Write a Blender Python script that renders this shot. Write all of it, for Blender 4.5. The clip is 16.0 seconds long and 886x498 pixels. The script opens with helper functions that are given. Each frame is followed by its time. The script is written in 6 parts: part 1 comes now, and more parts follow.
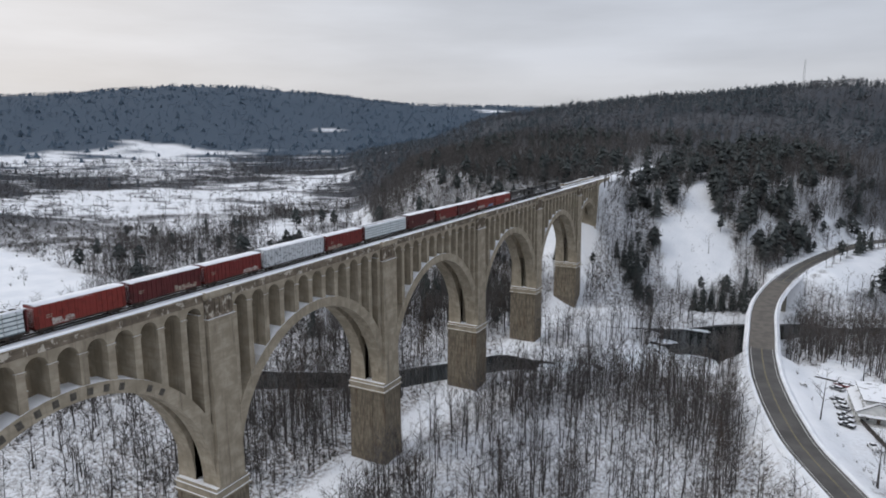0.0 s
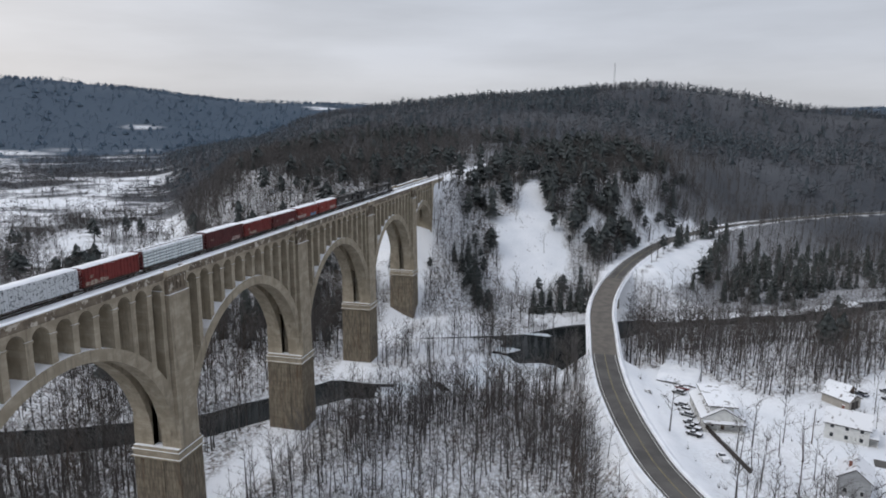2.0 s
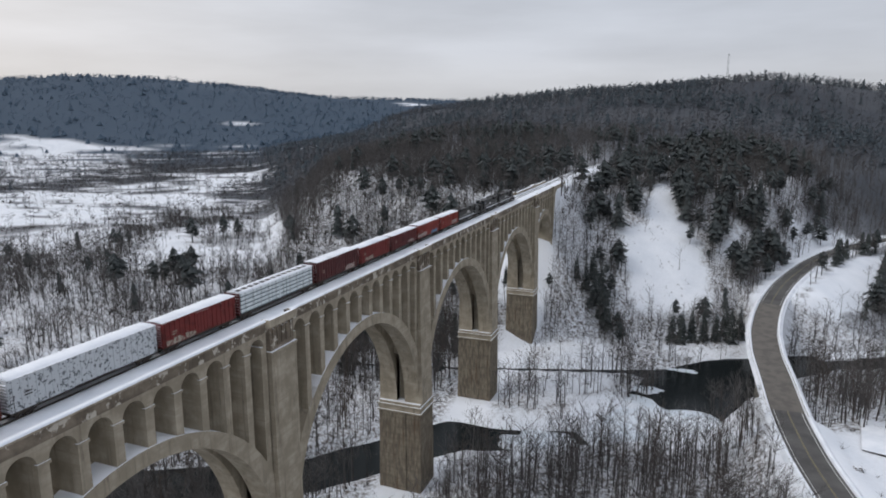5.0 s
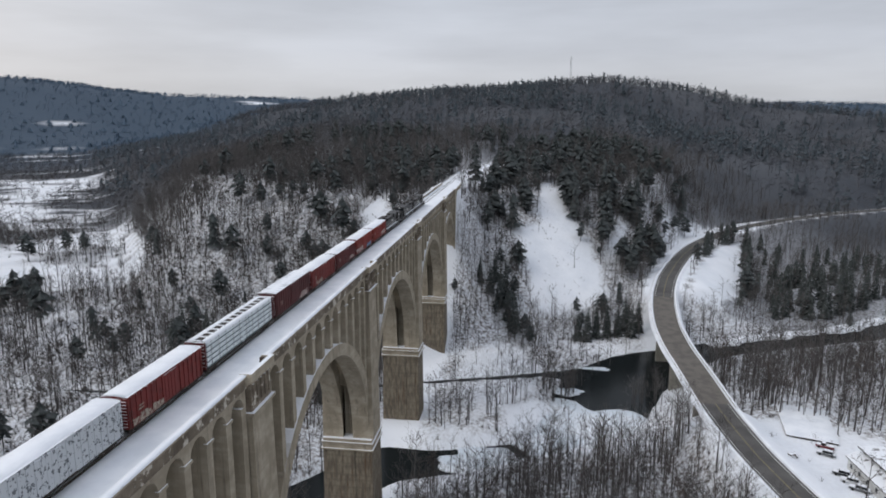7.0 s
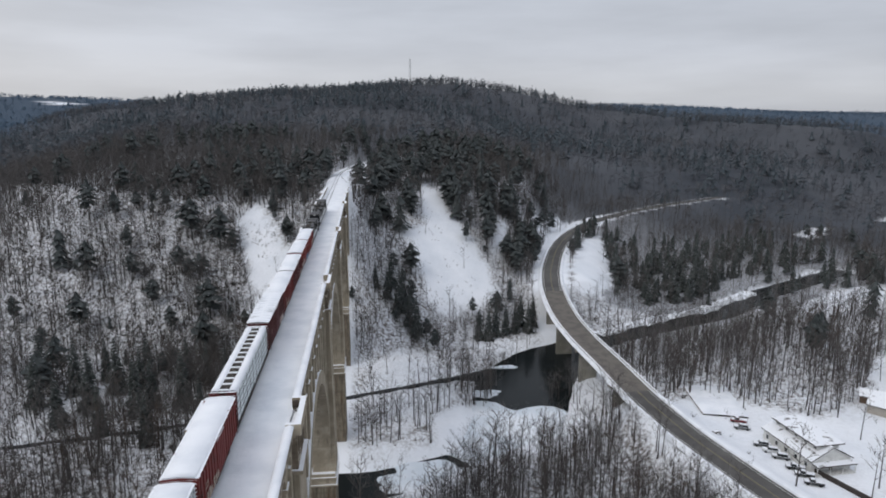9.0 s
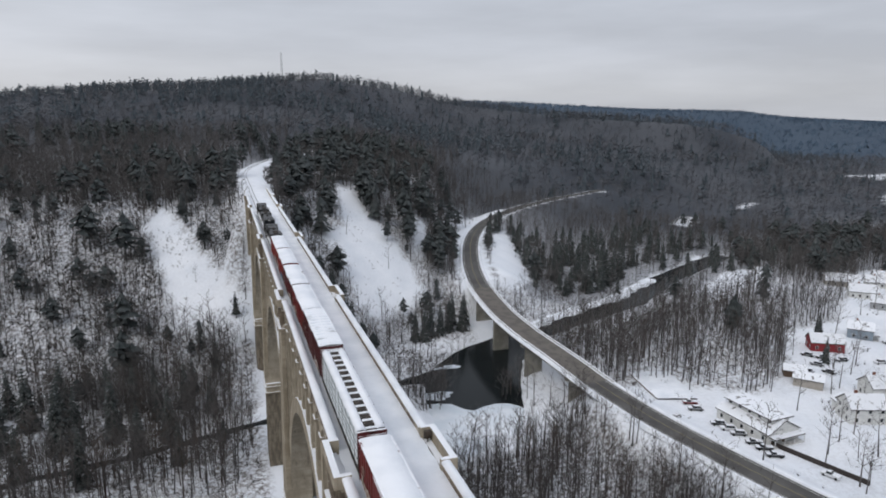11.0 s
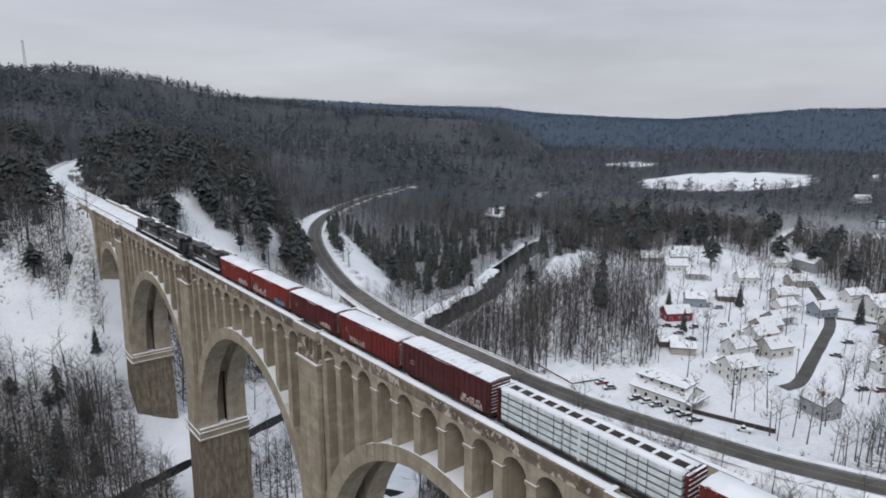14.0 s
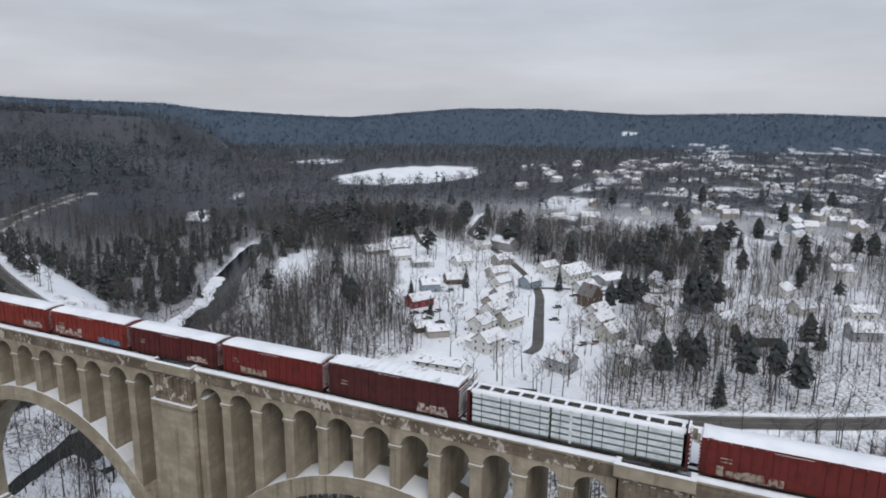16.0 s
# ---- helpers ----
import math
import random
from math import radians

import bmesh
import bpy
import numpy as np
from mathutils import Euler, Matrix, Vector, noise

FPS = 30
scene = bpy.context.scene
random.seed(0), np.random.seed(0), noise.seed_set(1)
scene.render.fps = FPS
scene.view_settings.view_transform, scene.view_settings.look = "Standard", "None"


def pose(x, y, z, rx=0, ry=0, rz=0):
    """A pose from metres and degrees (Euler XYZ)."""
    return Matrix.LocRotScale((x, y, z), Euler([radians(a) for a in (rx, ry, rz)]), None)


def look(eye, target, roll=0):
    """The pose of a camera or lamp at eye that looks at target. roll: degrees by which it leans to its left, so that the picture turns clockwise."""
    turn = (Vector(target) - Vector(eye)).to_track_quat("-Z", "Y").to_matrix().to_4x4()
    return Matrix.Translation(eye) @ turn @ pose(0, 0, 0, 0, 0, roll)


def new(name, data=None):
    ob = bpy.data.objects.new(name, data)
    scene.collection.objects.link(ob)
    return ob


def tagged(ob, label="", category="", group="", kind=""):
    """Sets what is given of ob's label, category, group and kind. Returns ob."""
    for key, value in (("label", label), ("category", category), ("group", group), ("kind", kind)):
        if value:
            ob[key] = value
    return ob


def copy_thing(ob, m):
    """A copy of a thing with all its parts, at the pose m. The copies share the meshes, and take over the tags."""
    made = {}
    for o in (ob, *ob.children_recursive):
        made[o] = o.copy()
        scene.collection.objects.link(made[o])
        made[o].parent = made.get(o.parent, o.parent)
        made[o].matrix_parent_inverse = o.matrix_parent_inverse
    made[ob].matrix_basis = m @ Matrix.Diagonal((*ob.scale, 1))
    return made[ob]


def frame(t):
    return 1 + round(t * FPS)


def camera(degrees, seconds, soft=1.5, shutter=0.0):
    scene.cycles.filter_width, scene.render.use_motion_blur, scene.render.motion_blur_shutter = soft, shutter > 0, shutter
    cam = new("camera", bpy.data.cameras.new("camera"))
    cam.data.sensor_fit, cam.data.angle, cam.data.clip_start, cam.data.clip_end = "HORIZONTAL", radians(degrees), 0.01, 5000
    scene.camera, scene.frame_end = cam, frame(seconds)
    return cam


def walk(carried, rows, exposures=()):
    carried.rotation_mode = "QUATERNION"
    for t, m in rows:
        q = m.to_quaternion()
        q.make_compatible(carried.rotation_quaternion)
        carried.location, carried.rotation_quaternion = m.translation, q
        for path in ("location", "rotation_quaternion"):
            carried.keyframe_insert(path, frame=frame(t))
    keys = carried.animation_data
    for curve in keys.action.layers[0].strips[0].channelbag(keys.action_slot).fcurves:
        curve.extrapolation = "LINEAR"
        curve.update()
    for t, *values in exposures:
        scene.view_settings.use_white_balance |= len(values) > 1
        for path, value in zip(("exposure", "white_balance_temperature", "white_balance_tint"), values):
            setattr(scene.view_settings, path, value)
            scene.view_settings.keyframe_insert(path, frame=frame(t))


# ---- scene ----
cam = camera(67.5, 16.0, soft=1.8)
PATH = [
    (0, (102.77, -152.095, 93.996), (101.852, -150.358, 93.622), -0.1),
    (0.5, (100.539, -144.064, 93.867), (99.639, -142.318, 93.493), -0.2),
    (1, (98.328, -136.531, 93.721), (97.6, -134.706, 93.344), -0.2),
    (1.5, (96.337, -129.267, 93.572), (95.8, -127.378, 93.192), 0.1),
    (2, (94.387, -122.034, 93.453), (93.923, -120.126, 93.073), 0.2),
    (2.5, (92.194, -115.09, 93.472), (91.731, -113.182, 93.091), 0.3),
    (3, (89.14, -108.346, 93.587), (88.748, -106.423, 93.203), 0.4),
    (3.5, (85.091, -101.637, 93.745), (84.699, -99.714, 93.36), 0.3),
    (4, (80.138, -95.576, 93.919), (79.409, -93.754, 93.535), -0.2),
    (4.2, (77.847, -93.823, 93.944), (77.108, -92.005, 93.556), -0.0),
    (6.3, (51.02, -82.316, 94.907), (50.549, -80.414, 94.505), 0.1),
    (6.5, (48.281, -81.433, 94.913), (47.869, -79.517, 94.512), 0.1),
    (7, (41.079, -79.536, 94.816), (40.811, -77.594, 94.421), 0.1),
    (7.5, (34.03, -77.543, 94.662), (33.853, -75.591, 94.266), 0.1),
    (8, (27.162, -75.42, 94.492), (27.117, -73.459, 94.101), 0.1),
    (8.5, (20.276, -73.109, 94.386), (20.373, -71.149, 93.996), 0.1),
    (9, (13.351, -70.483, 94.326), (13.579, -68.535, 93.935), 0.0),
    (9.2, (10.579, -69.349, 94.321), (10.833, -67.404, 93.929), -0.0),
    (11.3, (-17.801, -56.519, 94.656), (-17.109, -54.685, 94.257), -0.0),
    (11.5, (-20.4, -55.013, 94.683), (-19.66, -53.197, 94.285), -0.1),
    (12, (-26.727, -50.575, 94.717), (-25.869, -48.812, 94.319), -0.1),
    (12.5, (-32.762, -45.531, 94.855), (-31.791, -43.829, 94.454), -0.1),
    (13, (-38.487, -40.329, 94.866), (-37.411, -38.692, 94.463), -0.0),
    (13.5, (-44.284, -34.699, 94.867), (-43.105, -33.136, 94.462), -0.0),
    (14, (-49.544, -28.95, 94.994), (-48.334, -27.411, 94.585), -0.0),
    (14.5, (-54.682, -23.009, 95.103), (-53.396, -21.534, 94.691), 0.1),
    (15, (-59.206, -16.777, 95.23), (-57.799, -15.418, 94.815), 0.2),
    (15.5, (-62.824, -10.606, 95.338), (-61.223, -9.483, 94.922), 0.5),
    (16, (-66.013, -4.85, 95.484), (-64.226, -4.049, 95.073), 0.7),
]
walk(cam, [(t, look(eye, target, roll)) for t, eye, target, roll in PATH])

# ---- light ----
world = bpy.data.worlds.new("overcast_sky")
scene.world = world
world.use_nodes = True
wn, wl = world.node_tree.nodes, world.node_tree.links
wn.clear()
w_out = wn.new("ShaderNodeOutputWorld")
w_bg = wn.new("ShaderNodeBackground")
w_sky = wn.new("ShaderNodeTexSky")
w_sky.sky_type, w_sky.sun_disc = "NISHITA", False
w_sky.sun_elevation, w_sky.sun_rotation = radians(32), radians(-60)
w_sky.dust_density = 4.0
w_co = wn.new("ShaderNodeTexCoord")
w_sep = wn.new("ShaderNodeSeparateXYZ")
w_map = wn.new("ShaderNodeMapping")
w_map.inputs["Scale"].default_value = (1.2, 1.2, 7.0)
w_noise = wn.new("ShaderNodeTexNoise")
w_noise.inputs["Scale"].default_value = 1.6
w_noise.inputs["Detail"].default_value = 5.0
w_noise.inputs["Roughness"].default_value = 0.55
w_grad = wn.new("ShaderNodeValToRGB")          # overcast: pale at the horizon, brighter overhead
ge = w_grad.color_ramp.elements
ge[0].position, ge[0].color = 0.0, (6.10, 6.30, 6.80, 1)
ge[1].position, ge[1].color = 1.0, (8.40, 8.90, 9.99, 1)
for p, c in ((0.03, (6.30, 6.50, 6.95, 1)), (0.09, (5.95, 6.25, 6.95, 1)), (0.2, (5.90, 6.30, 7.11, 1)), (0.45, (6.40, 6.85, 7.73, 1))):
    e = ge.new(p)
    e.color = c
w_cloud = wn.new("ShaderNodeMapRange")
w_cloud.inputs["From Min"].default_value, w_cloud.inputs["From Max"].default_value = 0.35, 0.68
w_cloud.inputs["To Min"].default_value, w_cloud.inputs["To Max"].default_value = 0.86, 1.1
w_mul = wn.new("ShaderNodeVectorMath")
w_mul.operation = "SCALE"
w_mix = wn.new("ShaderNodeMix")
w_mix.data_type = "RGBA"
w_mix.inputs["Factor"].default_value = 0.9      # nine tenths cloud cover
wl.new(w_co.outputs["Generated"], w_sep.inputs[0])
wl.new(w_co.outputs["Generated"], w_map.inputs["Vector"])
wl.new(w_map.outputs[0], w_noise.inputs["Vector"])
wl.new(w_sep.outputs["Z"], w_grad.inputs["Fac"])
wl.new(w_noise.outputs["Fac"], w_cloud.inputs["Value"])
wl.new(w_grad.outputs["Color"], w_mul.inputs[0])
wl.new(w_cloud.outputs[0], w_mul.inputs["Scale"])
wl.new(w_sky.outputs["Color"], w_mix.inputs["A"])
wl.new(w_mul.outputs[0], w_mix.inputs["B"])
wl.new(w_mix.outputs["Result"], w_bg.inputs["Color"])
w_bg.inputs["Strength"].default_value = 0.1
wl.new(w_bg.outputs[0], w_out.inputs["Surface"])

sun = new("sun", bpy.data.lights.new("sun", "SUN"))
sun.data.energy, sun.data.angle, sun.data.color = 0.95, radians(25), (1.0, 0.96, 0.9)
sun.matrix_world = look((0, 0, 500), (350, 300, 30))

# ---- materials ----
class Mat:
    """A small node builder round one Principled shader."""

    def __init__(self, name, rough=0.8, metal=0.0, spec=0.3):
        self.mat = bpy.data.materials.new(name)
        self.mat.use_nodes = True
        self.n, self.l = self.mat.node_tree.nodes, self.mat.node_tree.links
        self.b = self.n["Principled BSDF"]
        self.b.inputs["Roughness"].default_value = rough
        self.b.inputs["Metallic"].default_value = metal
        self.b.inputs["Specular IOR Level"].default_value = spec
        self.geo = self.n.new("ShaderNodeNewGeometry")

    def noise(self, scale, detail=4.0, stretch=(1, 1, 1), rough=0.55):
        m = self.n.new("ShaderNodeMapping")
        m.inputs["Scale"].default_value = stretch
        self.l.new(self.geo.outputs["Position"], m.inputs["Vector"])
        t = self.n.new("ShaderNodeTexNoise")
        t.inputs["Scale"].default_value, t.inputs["Detail"].default_value = scale, detail
        t.inputs["Roughness"].default_value = rough
        self.l.new(m.outputs[0], t.inputs["Vector"])
        return t.outputs["Fac"]

    def step(self, value, a, b, lo=0.0, hi=1.0):
        r = self.n.new("ShaderNodeMapRange")
        r.interpolation_type = "SMOOTHSTEP"
        for k, v in (("From Min", a), ("From Max", b), ("To Min", lo), ("To Max", hi)):
            r.inputs[k].default_value = v
        self.l.new(value, r.inputs["Value"])
        return r.outputs[0]

    def times(self, a, b):
        m = self.n.new("ShaderNodeMath")
        m.operation = "MULTIPLY"
        for i, v in enumerate((a, b)):
            if isinstance(v, (int, float)):
                m.inputs[i].default_value = v
            else:
                self.l.new(v, m.inputs[i])
        return m.outputs[0]

    def mix(self, fac, a, b):
        m = self.n.new("ShaderNodeMix")
        m.data_type = "RGBA"
        for k, v in (("Factor", fac), ("A", a), ("B", b)):
            if isinstance(v, (int, float)):
                m.inputs[k].default_value = v
            elif isinstance(v, tuple):
                m.inputs[k].default_value = (*v, 1)
            else:
                self.l.new(v, m.inputs[k])
        return m.outputs["Result"]

    def up(self, a=0.6, b=0.85):
        s = self.n.new("ShaderNodeSeparateXYZ")
        self.l.new(self.geo.outputs["Normal"], s.inputs[0])
        return self.step(s.outputs["Z"], a, b)

    def attr(self, name):
        a = self.n.new("ShaderNodeAttribute")
        a.attribute_name = name
        return a.outputs["Fac"]

    def rand(self, island=False):
        if island:
            return self.geo.outputs["Random Per Island"]
        return self.n.new("ShaderNodeObjectInfo").outputs["Random"]

    def done(self, colour, bump=None, strength=0.3, distance=0.05):
        self.l.new(colour, self.b.inputs["Base Color"]) if not isinstance(colour, tuple) else \
            setattr(self.b.inputs["Base Color"], "default_value", (*colour, 1))
        if bump is not None:
            k = self.n.new("ShaderNodeBump")
            k.inputs["Strength"].default_value, k.inputs["Distance"].default_value = strength, distance
            self.l.new(bump, k.inputs["Height"])
            self.l.new(k.outputs[0], self.b.inputs["Normal"])
        return self.mat


SNOW = (0.84, 0.86, 0.9)


def snowy(m, colour, a=0.6, b=0.85, cover=1.0, scale=0.6):
    """Lays settled snow on what faces up, broken where the wind has taken it."""
    gap = m.step(m.noise(scale, 3), 0.30, 0.42, 1.0 - cover if cover < 1 else 0.9, 1.0)
    return m.mix(m.times(m.up(a, b), gap), colour, SNOW)


def concrete(name, light, dark, stain, amount, spall=False, run=1.0):
    m = Mat(name, 0.9, spec=0.2)
    grain = m.noise(0.35 / run, 7, (1, 1, run), 0.62)
    c = m.mix(m.step(grain, 0.35, 0.68), dark, light)
    streak = m.noise(1.3, 7, (1, 1, 0.05), 0.72)
    c = m.mix(m.times(m.step(streak, 0.50, 0.72), amount), c, stain)
    damp = m.noise(0.12, 4)
    c = m.mix(m.times(m.step(damp, 0.5, 0.7), 0.3), c, dark)
    lift = m.noise(0.5, 2, (0.05, 0.05, 3.2))       # the board marks and pour lines
    c = m.mix(m.times(m.step(lift, 0.5, 0.62), 0.45), c, dark)
    if spall:                                       # pale fresh concrete where the face has flaked
        c = m.mix(m.times(m.step(m.noise(0.7, 6, (1, 1, 0.8), 0.65), 0.55, 0.6), 0.85), c, (0.60, 0.55, 0.47))
    return m.done(snowy(m, c), m.noise(6, 4), 0.4, 0.05)


M_CONC = concrete("weathered_concrete", (0.43, 0.375, 0.292), (0.285, 0.245, 0.184), (0.115, 0.093, 0.067), 0.7)
M_PIER = concrete("stained_pier_concrete", (0.25, 0.215, 0.162), (0.125, 0.105, 0.08), (0.10, 0.055, 0.03), 0.95, run=0.22)
M_PARA = concrete("spalled_parapet_concrete", (0.26, 0.215, 0.165), (0.13, 0.105, 0.08), (0.085, 0.068, 0.052), 0.6, True)


def plain(name, c, c2=None, rough=0.7, metal=0.0, scale=1.2, snow=0.0, spec=0.3, stretch=(1, 1, 1), lo=0.4, hi=0.65):
    m = Mat(name, rough, metal, spec)
    c2 = c2 or tuple(v * 0.7 for v in c)
    out = m.mix(m.step(m.noise(scale, 5, stretch), lo, hi), c, c2)
    if snow:
        out = snowy(m, out, cover=snow)
    return m.done(out, m.noise(scale * 6, 3), 0.2, 0.03)


M_SNOW = Mat("settled_snow", 0.75, spec=0.2)
M_SNOW = M_SNOW.done(M_SNOW.mix(M_SNOW.step(M_SNOW.noise(0.25, 6), 0.35, 0.7), (0.86, 0.88, 0.92), (0.74, 0.77, 0.82)),
                     M_SNOW.noise(0.8, 6), 0.5, 0.25)
M_STEEL = plain("dark_track_steel", (0.09, 0.075, 0.065), rough=0.5, metal=0.6, spec=0.5)
M_TIE = plain("weathered_timber_tie", (0.11, 0.085, 0.065), snow=0.8)
M_BLACK = plain("black_locomotive_paint", (0.012, 0.012, 0.013), (0.03, 0.028, 0.026), rough=0.45, spec=0.4)
M_GRIME = plain("grimy_running_gear", (0.03, 0.026, 0.023), (0.07, 0.055, 0.045), rough=0.85)
M_WHITEPAINT = plain("white_paint", (0.75, 0.75, 0.73), (0.62, 0.62, 0.6), rough=0.5)
M_GLASS = Mat("dark_window_glass", 0.08, spec=0.6)
M_GLASS = M_GLASS.done((0.02, 0.023, 0.027))


def railpaint(name, c, worn):
    m = Mat(name, 0.6, spec=0.3)
    out = m.mix(m.step(m.noise(0.8, 6), 0.45, 0.7), c, tuple(v * 0.7 for v in c))
    out = m.mix(m.times(m.step(m.noise(2.0, 6, (1, 0.5, 0.2)), 0.56, 0.72), 0.6), out, worn)
    return m.done(snowy(m, out, cover=0.95), m.noise(4, 3), 0.15, 0.02)


M_RED = [railpaint("boxcar_red_paint", (0.155, 0.024, 0.021), (0.075, 0.026, 0.02)),
         railpaint("bright_boxcar_red_paint", (0.215, 0.034, 0.026), (0.11, 0.033, 0.025)),
         railpaint("dark_boxcar_red_paint", (0.10, 0.02, 0.02), (0.06, 0.024, 0.02))]
M_BROWN = railpaint("boxcar_brown_paint", (0.085, 0.022, 0.022), (0.05, 0.025, 0.022))
M_CARWHITE = Mat("insulated_boxcar_white_paint", 0.6)
_c = M_CARWHITE.mix(M_CARWHITE.step(M_CARWHITE.noise(2.6, 2), 0.56, 0.62), (0.52, 0.54, 0.56), (0.14, 0.15, 0.16))
M_CARWHITE = M_CARWHITE.done(snowy(M_CARWHITE, _c, cover=0.95))
M_ROOFGREY = plain("galvanised_car_roof", (0.36, 0.37, 0.38), (0.26, 0.27, 0.28), rough=0.5, snow=0.7)
M_WRAP = plain("white_lumber_wrap", (0.72, 0.76, 0.77), (0.55, 0.6, 0.62), rough=0.45, snow=0.95)
M_WRAPBAND = plain("dark_lumber_wrap_band", (0.13, 0.17, 0.18), (0.2, 0.24, 0.25), rough=0.5)
M_GRAF = [plain("pale_graffiti_paint", (0.36, 0.32, 0.26), (0.16, 0.06, 0.05), scale=2.2),
          plain("blue_graffiti_paint", (0.05, 0.15, 0.3), (0.2, 0.28, 0.32), scale=2.2),
          plain("rust_white_graffiti_paint", (0.46, 0.42, 0.38), (0.17, 0.05, 0.045), scale=2.2)]

M_ROAD = Mat("salted_asphalt", 0.85, spec=0.25)
_c = M_ROAD.mix(M_ROAD.step(M_ROAD.noise(0.12, 6), 0.35, 0.7), (0.075, 0.072, 0.07), (0.12, 0.115, 0.11))
M_ROAD = M_ROAD.done(M_ROAD.mix(M_ROAD.times(M_ROAD.step(M_ROAD.noise(0.7, 5), 0.6, 0.75), 0.4), _c, (0.2, 0.2, 0.2)), M_ROAD.noise(9, 3), 0.3, 0.02)
M_ROADDECK = plain("pale_concrete_bridge_deck", (0.15, 0.135, 0.12), (0.11, 0.10, 0.09), rough=0.85, scale=0.3)
M_LINE = plain("faded_yellow_line", (0.24, 0.20, 0.11), (0.15, 0.13, 0.09), scale=2.0)
M_ROADCONC = concrete("road_bridge_concrete", (0.34, 0.32, 0.28), (0.22, 0.21, 0.18), (0.12, 0.11, 0.1), 0.4)

M_WATER = Mat("dark_river_water", 0.14, spec=0.07)
M_WATER = M_WATER.done((0.012, 0.015, 0.016), M_WATER.noise(0.7, 4), 0.12, 0.1)
M_ICE = Mat("grey_river_ice", 0.45, spec=0.4)
M_ICE = M_ICE.done(M_ICE.mix(M_ICE.step(M_ICE.noise(0.06, 5), 0.4, 0.65), (0.62, 0.68, 0.74), (0.82, 0.85, 0.89)), M_ICE.noise(0.8, 4), 0.2, 0.08)

M_BARK = Mat("winter_bark", 0.95, spec=0.1)
_c = M_BARK.mix(M_BARK.rand(), (0.060, 0.047, 0.040), (0.105, 0.088, 0.076))
M_BARK = M_BARK.done(M_BARK.mix(M_BARK.times(M_BARK.up(0.35, 0.85), 0.35), _c, SNOW))
M_TWIG = Mat("bare_twigs", 0.95, spec=0.1)
_c = M_TWIG.mix(M_TWIG.rand(), (0.075, 0.058, 0.050), (0.12, 0.10, 0.088))
M_TWIG = M_TWIG.done(_c)
M_WOODS = Mat("bare_winter_woods", 0.95, spec=0.1)
_c = M_WOODS.mix(M_WOODS.rand(True), (0.058, 0.054, 0.053), (0.152, 0.142, 0.137))
M_WOODS = M_WOODS.done(_c)
# Hill trees: winter tone with a blue cast of haze put in the colour.
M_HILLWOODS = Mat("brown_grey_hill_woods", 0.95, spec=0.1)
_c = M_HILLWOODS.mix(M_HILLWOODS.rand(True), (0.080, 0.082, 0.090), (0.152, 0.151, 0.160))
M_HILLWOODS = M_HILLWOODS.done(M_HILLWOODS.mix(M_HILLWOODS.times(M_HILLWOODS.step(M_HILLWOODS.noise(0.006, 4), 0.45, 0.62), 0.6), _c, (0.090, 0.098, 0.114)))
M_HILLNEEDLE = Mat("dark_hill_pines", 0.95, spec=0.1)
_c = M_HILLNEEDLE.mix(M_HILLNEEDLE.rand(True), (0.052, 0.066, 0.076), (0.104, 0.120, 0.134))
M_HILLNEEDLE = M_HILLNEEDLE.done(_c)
# Ridge trees: pale blue of distant haze painted into bark and needle colour.
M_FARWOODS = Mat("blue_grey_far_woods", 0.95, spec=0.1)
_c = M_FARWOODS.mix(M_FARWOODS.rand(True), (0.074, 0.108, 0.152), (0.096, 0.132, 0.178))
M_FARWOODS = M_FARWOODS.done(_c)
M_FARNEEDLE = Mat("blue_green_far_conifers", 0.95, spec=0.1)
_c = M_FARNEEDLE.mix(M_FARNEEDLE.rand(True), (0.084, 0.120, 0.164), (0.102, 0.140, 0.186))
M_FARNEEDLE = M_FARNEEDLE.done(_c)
M_NEEDLE = Mat("snow_dusted_conifer_needles", 0.9, spec=0.15)
_c = M_NEEDLE.mix(M_NEEDLE.step(M_NEEDLE.noise(0.8, 3), 0.35, 0.7), (0.034, 0.041, 0.040), (0.076, 0.083, 0.079))
M_NEEDLE = M_NEEDLE.done(M_NEEDLE.mix(M_NEEDLE.times(M_NEEDLE.step(M_NEEDLE.noise(1.3, 4), 0.56, 0.74), 0.4), _c, SNOW))

M_PINE = Mat("dark_pine_needles", 0.9, spec=0.15)
_c = M_PINE.mix(M_PINE.step(M_PINE.noise(0.5, 4), 0.35, 0.7), (0.040, 0.048, 0.049), (0.086, 0.094, 0.093))
M_PINE = M_PINE.done(M_PINE.mix(M_PINE.times(M_PINE.step(M_PINE.noise(1.6, 4), 0.60, 0.76), 0.3), _c, SNOW))

M_GROUND = Mat("snowy_ground", 0.85, spec=0.15)
_snow = M_GROUND.mix(M_GROUND.step(M_GROUND.noise(0.05, 6), 0.35, 0.7), (0.84, 0.86, 0.9), (0.74, 0.77, 0.82))
_brush = M_GROUND.mix(M_GROUND.step(M_GROUND.noise(0.35, 6), 0.4, 0.65), (0.10, 0.078, 0.062), (0.19, 0.16, 0.14))
_floor = M_GROUND.mix(M_GROUND.step(M_GROUND.noise(0.9, 8, rough=0.75), 0.43, 0.61), _snow, _brush)
_c = M_GROUND.mix(M_GROUND.attr("brush"), _snow, _floor)
# Far wooded floor: dark litter, with canopy shade and blue haze in its colour.
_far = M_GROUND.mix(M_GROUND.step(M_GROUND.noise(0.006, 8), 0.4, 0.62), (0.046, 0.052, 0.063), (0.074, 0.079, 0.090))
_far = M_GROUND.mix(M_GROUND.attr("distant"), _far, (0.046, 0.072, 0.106))
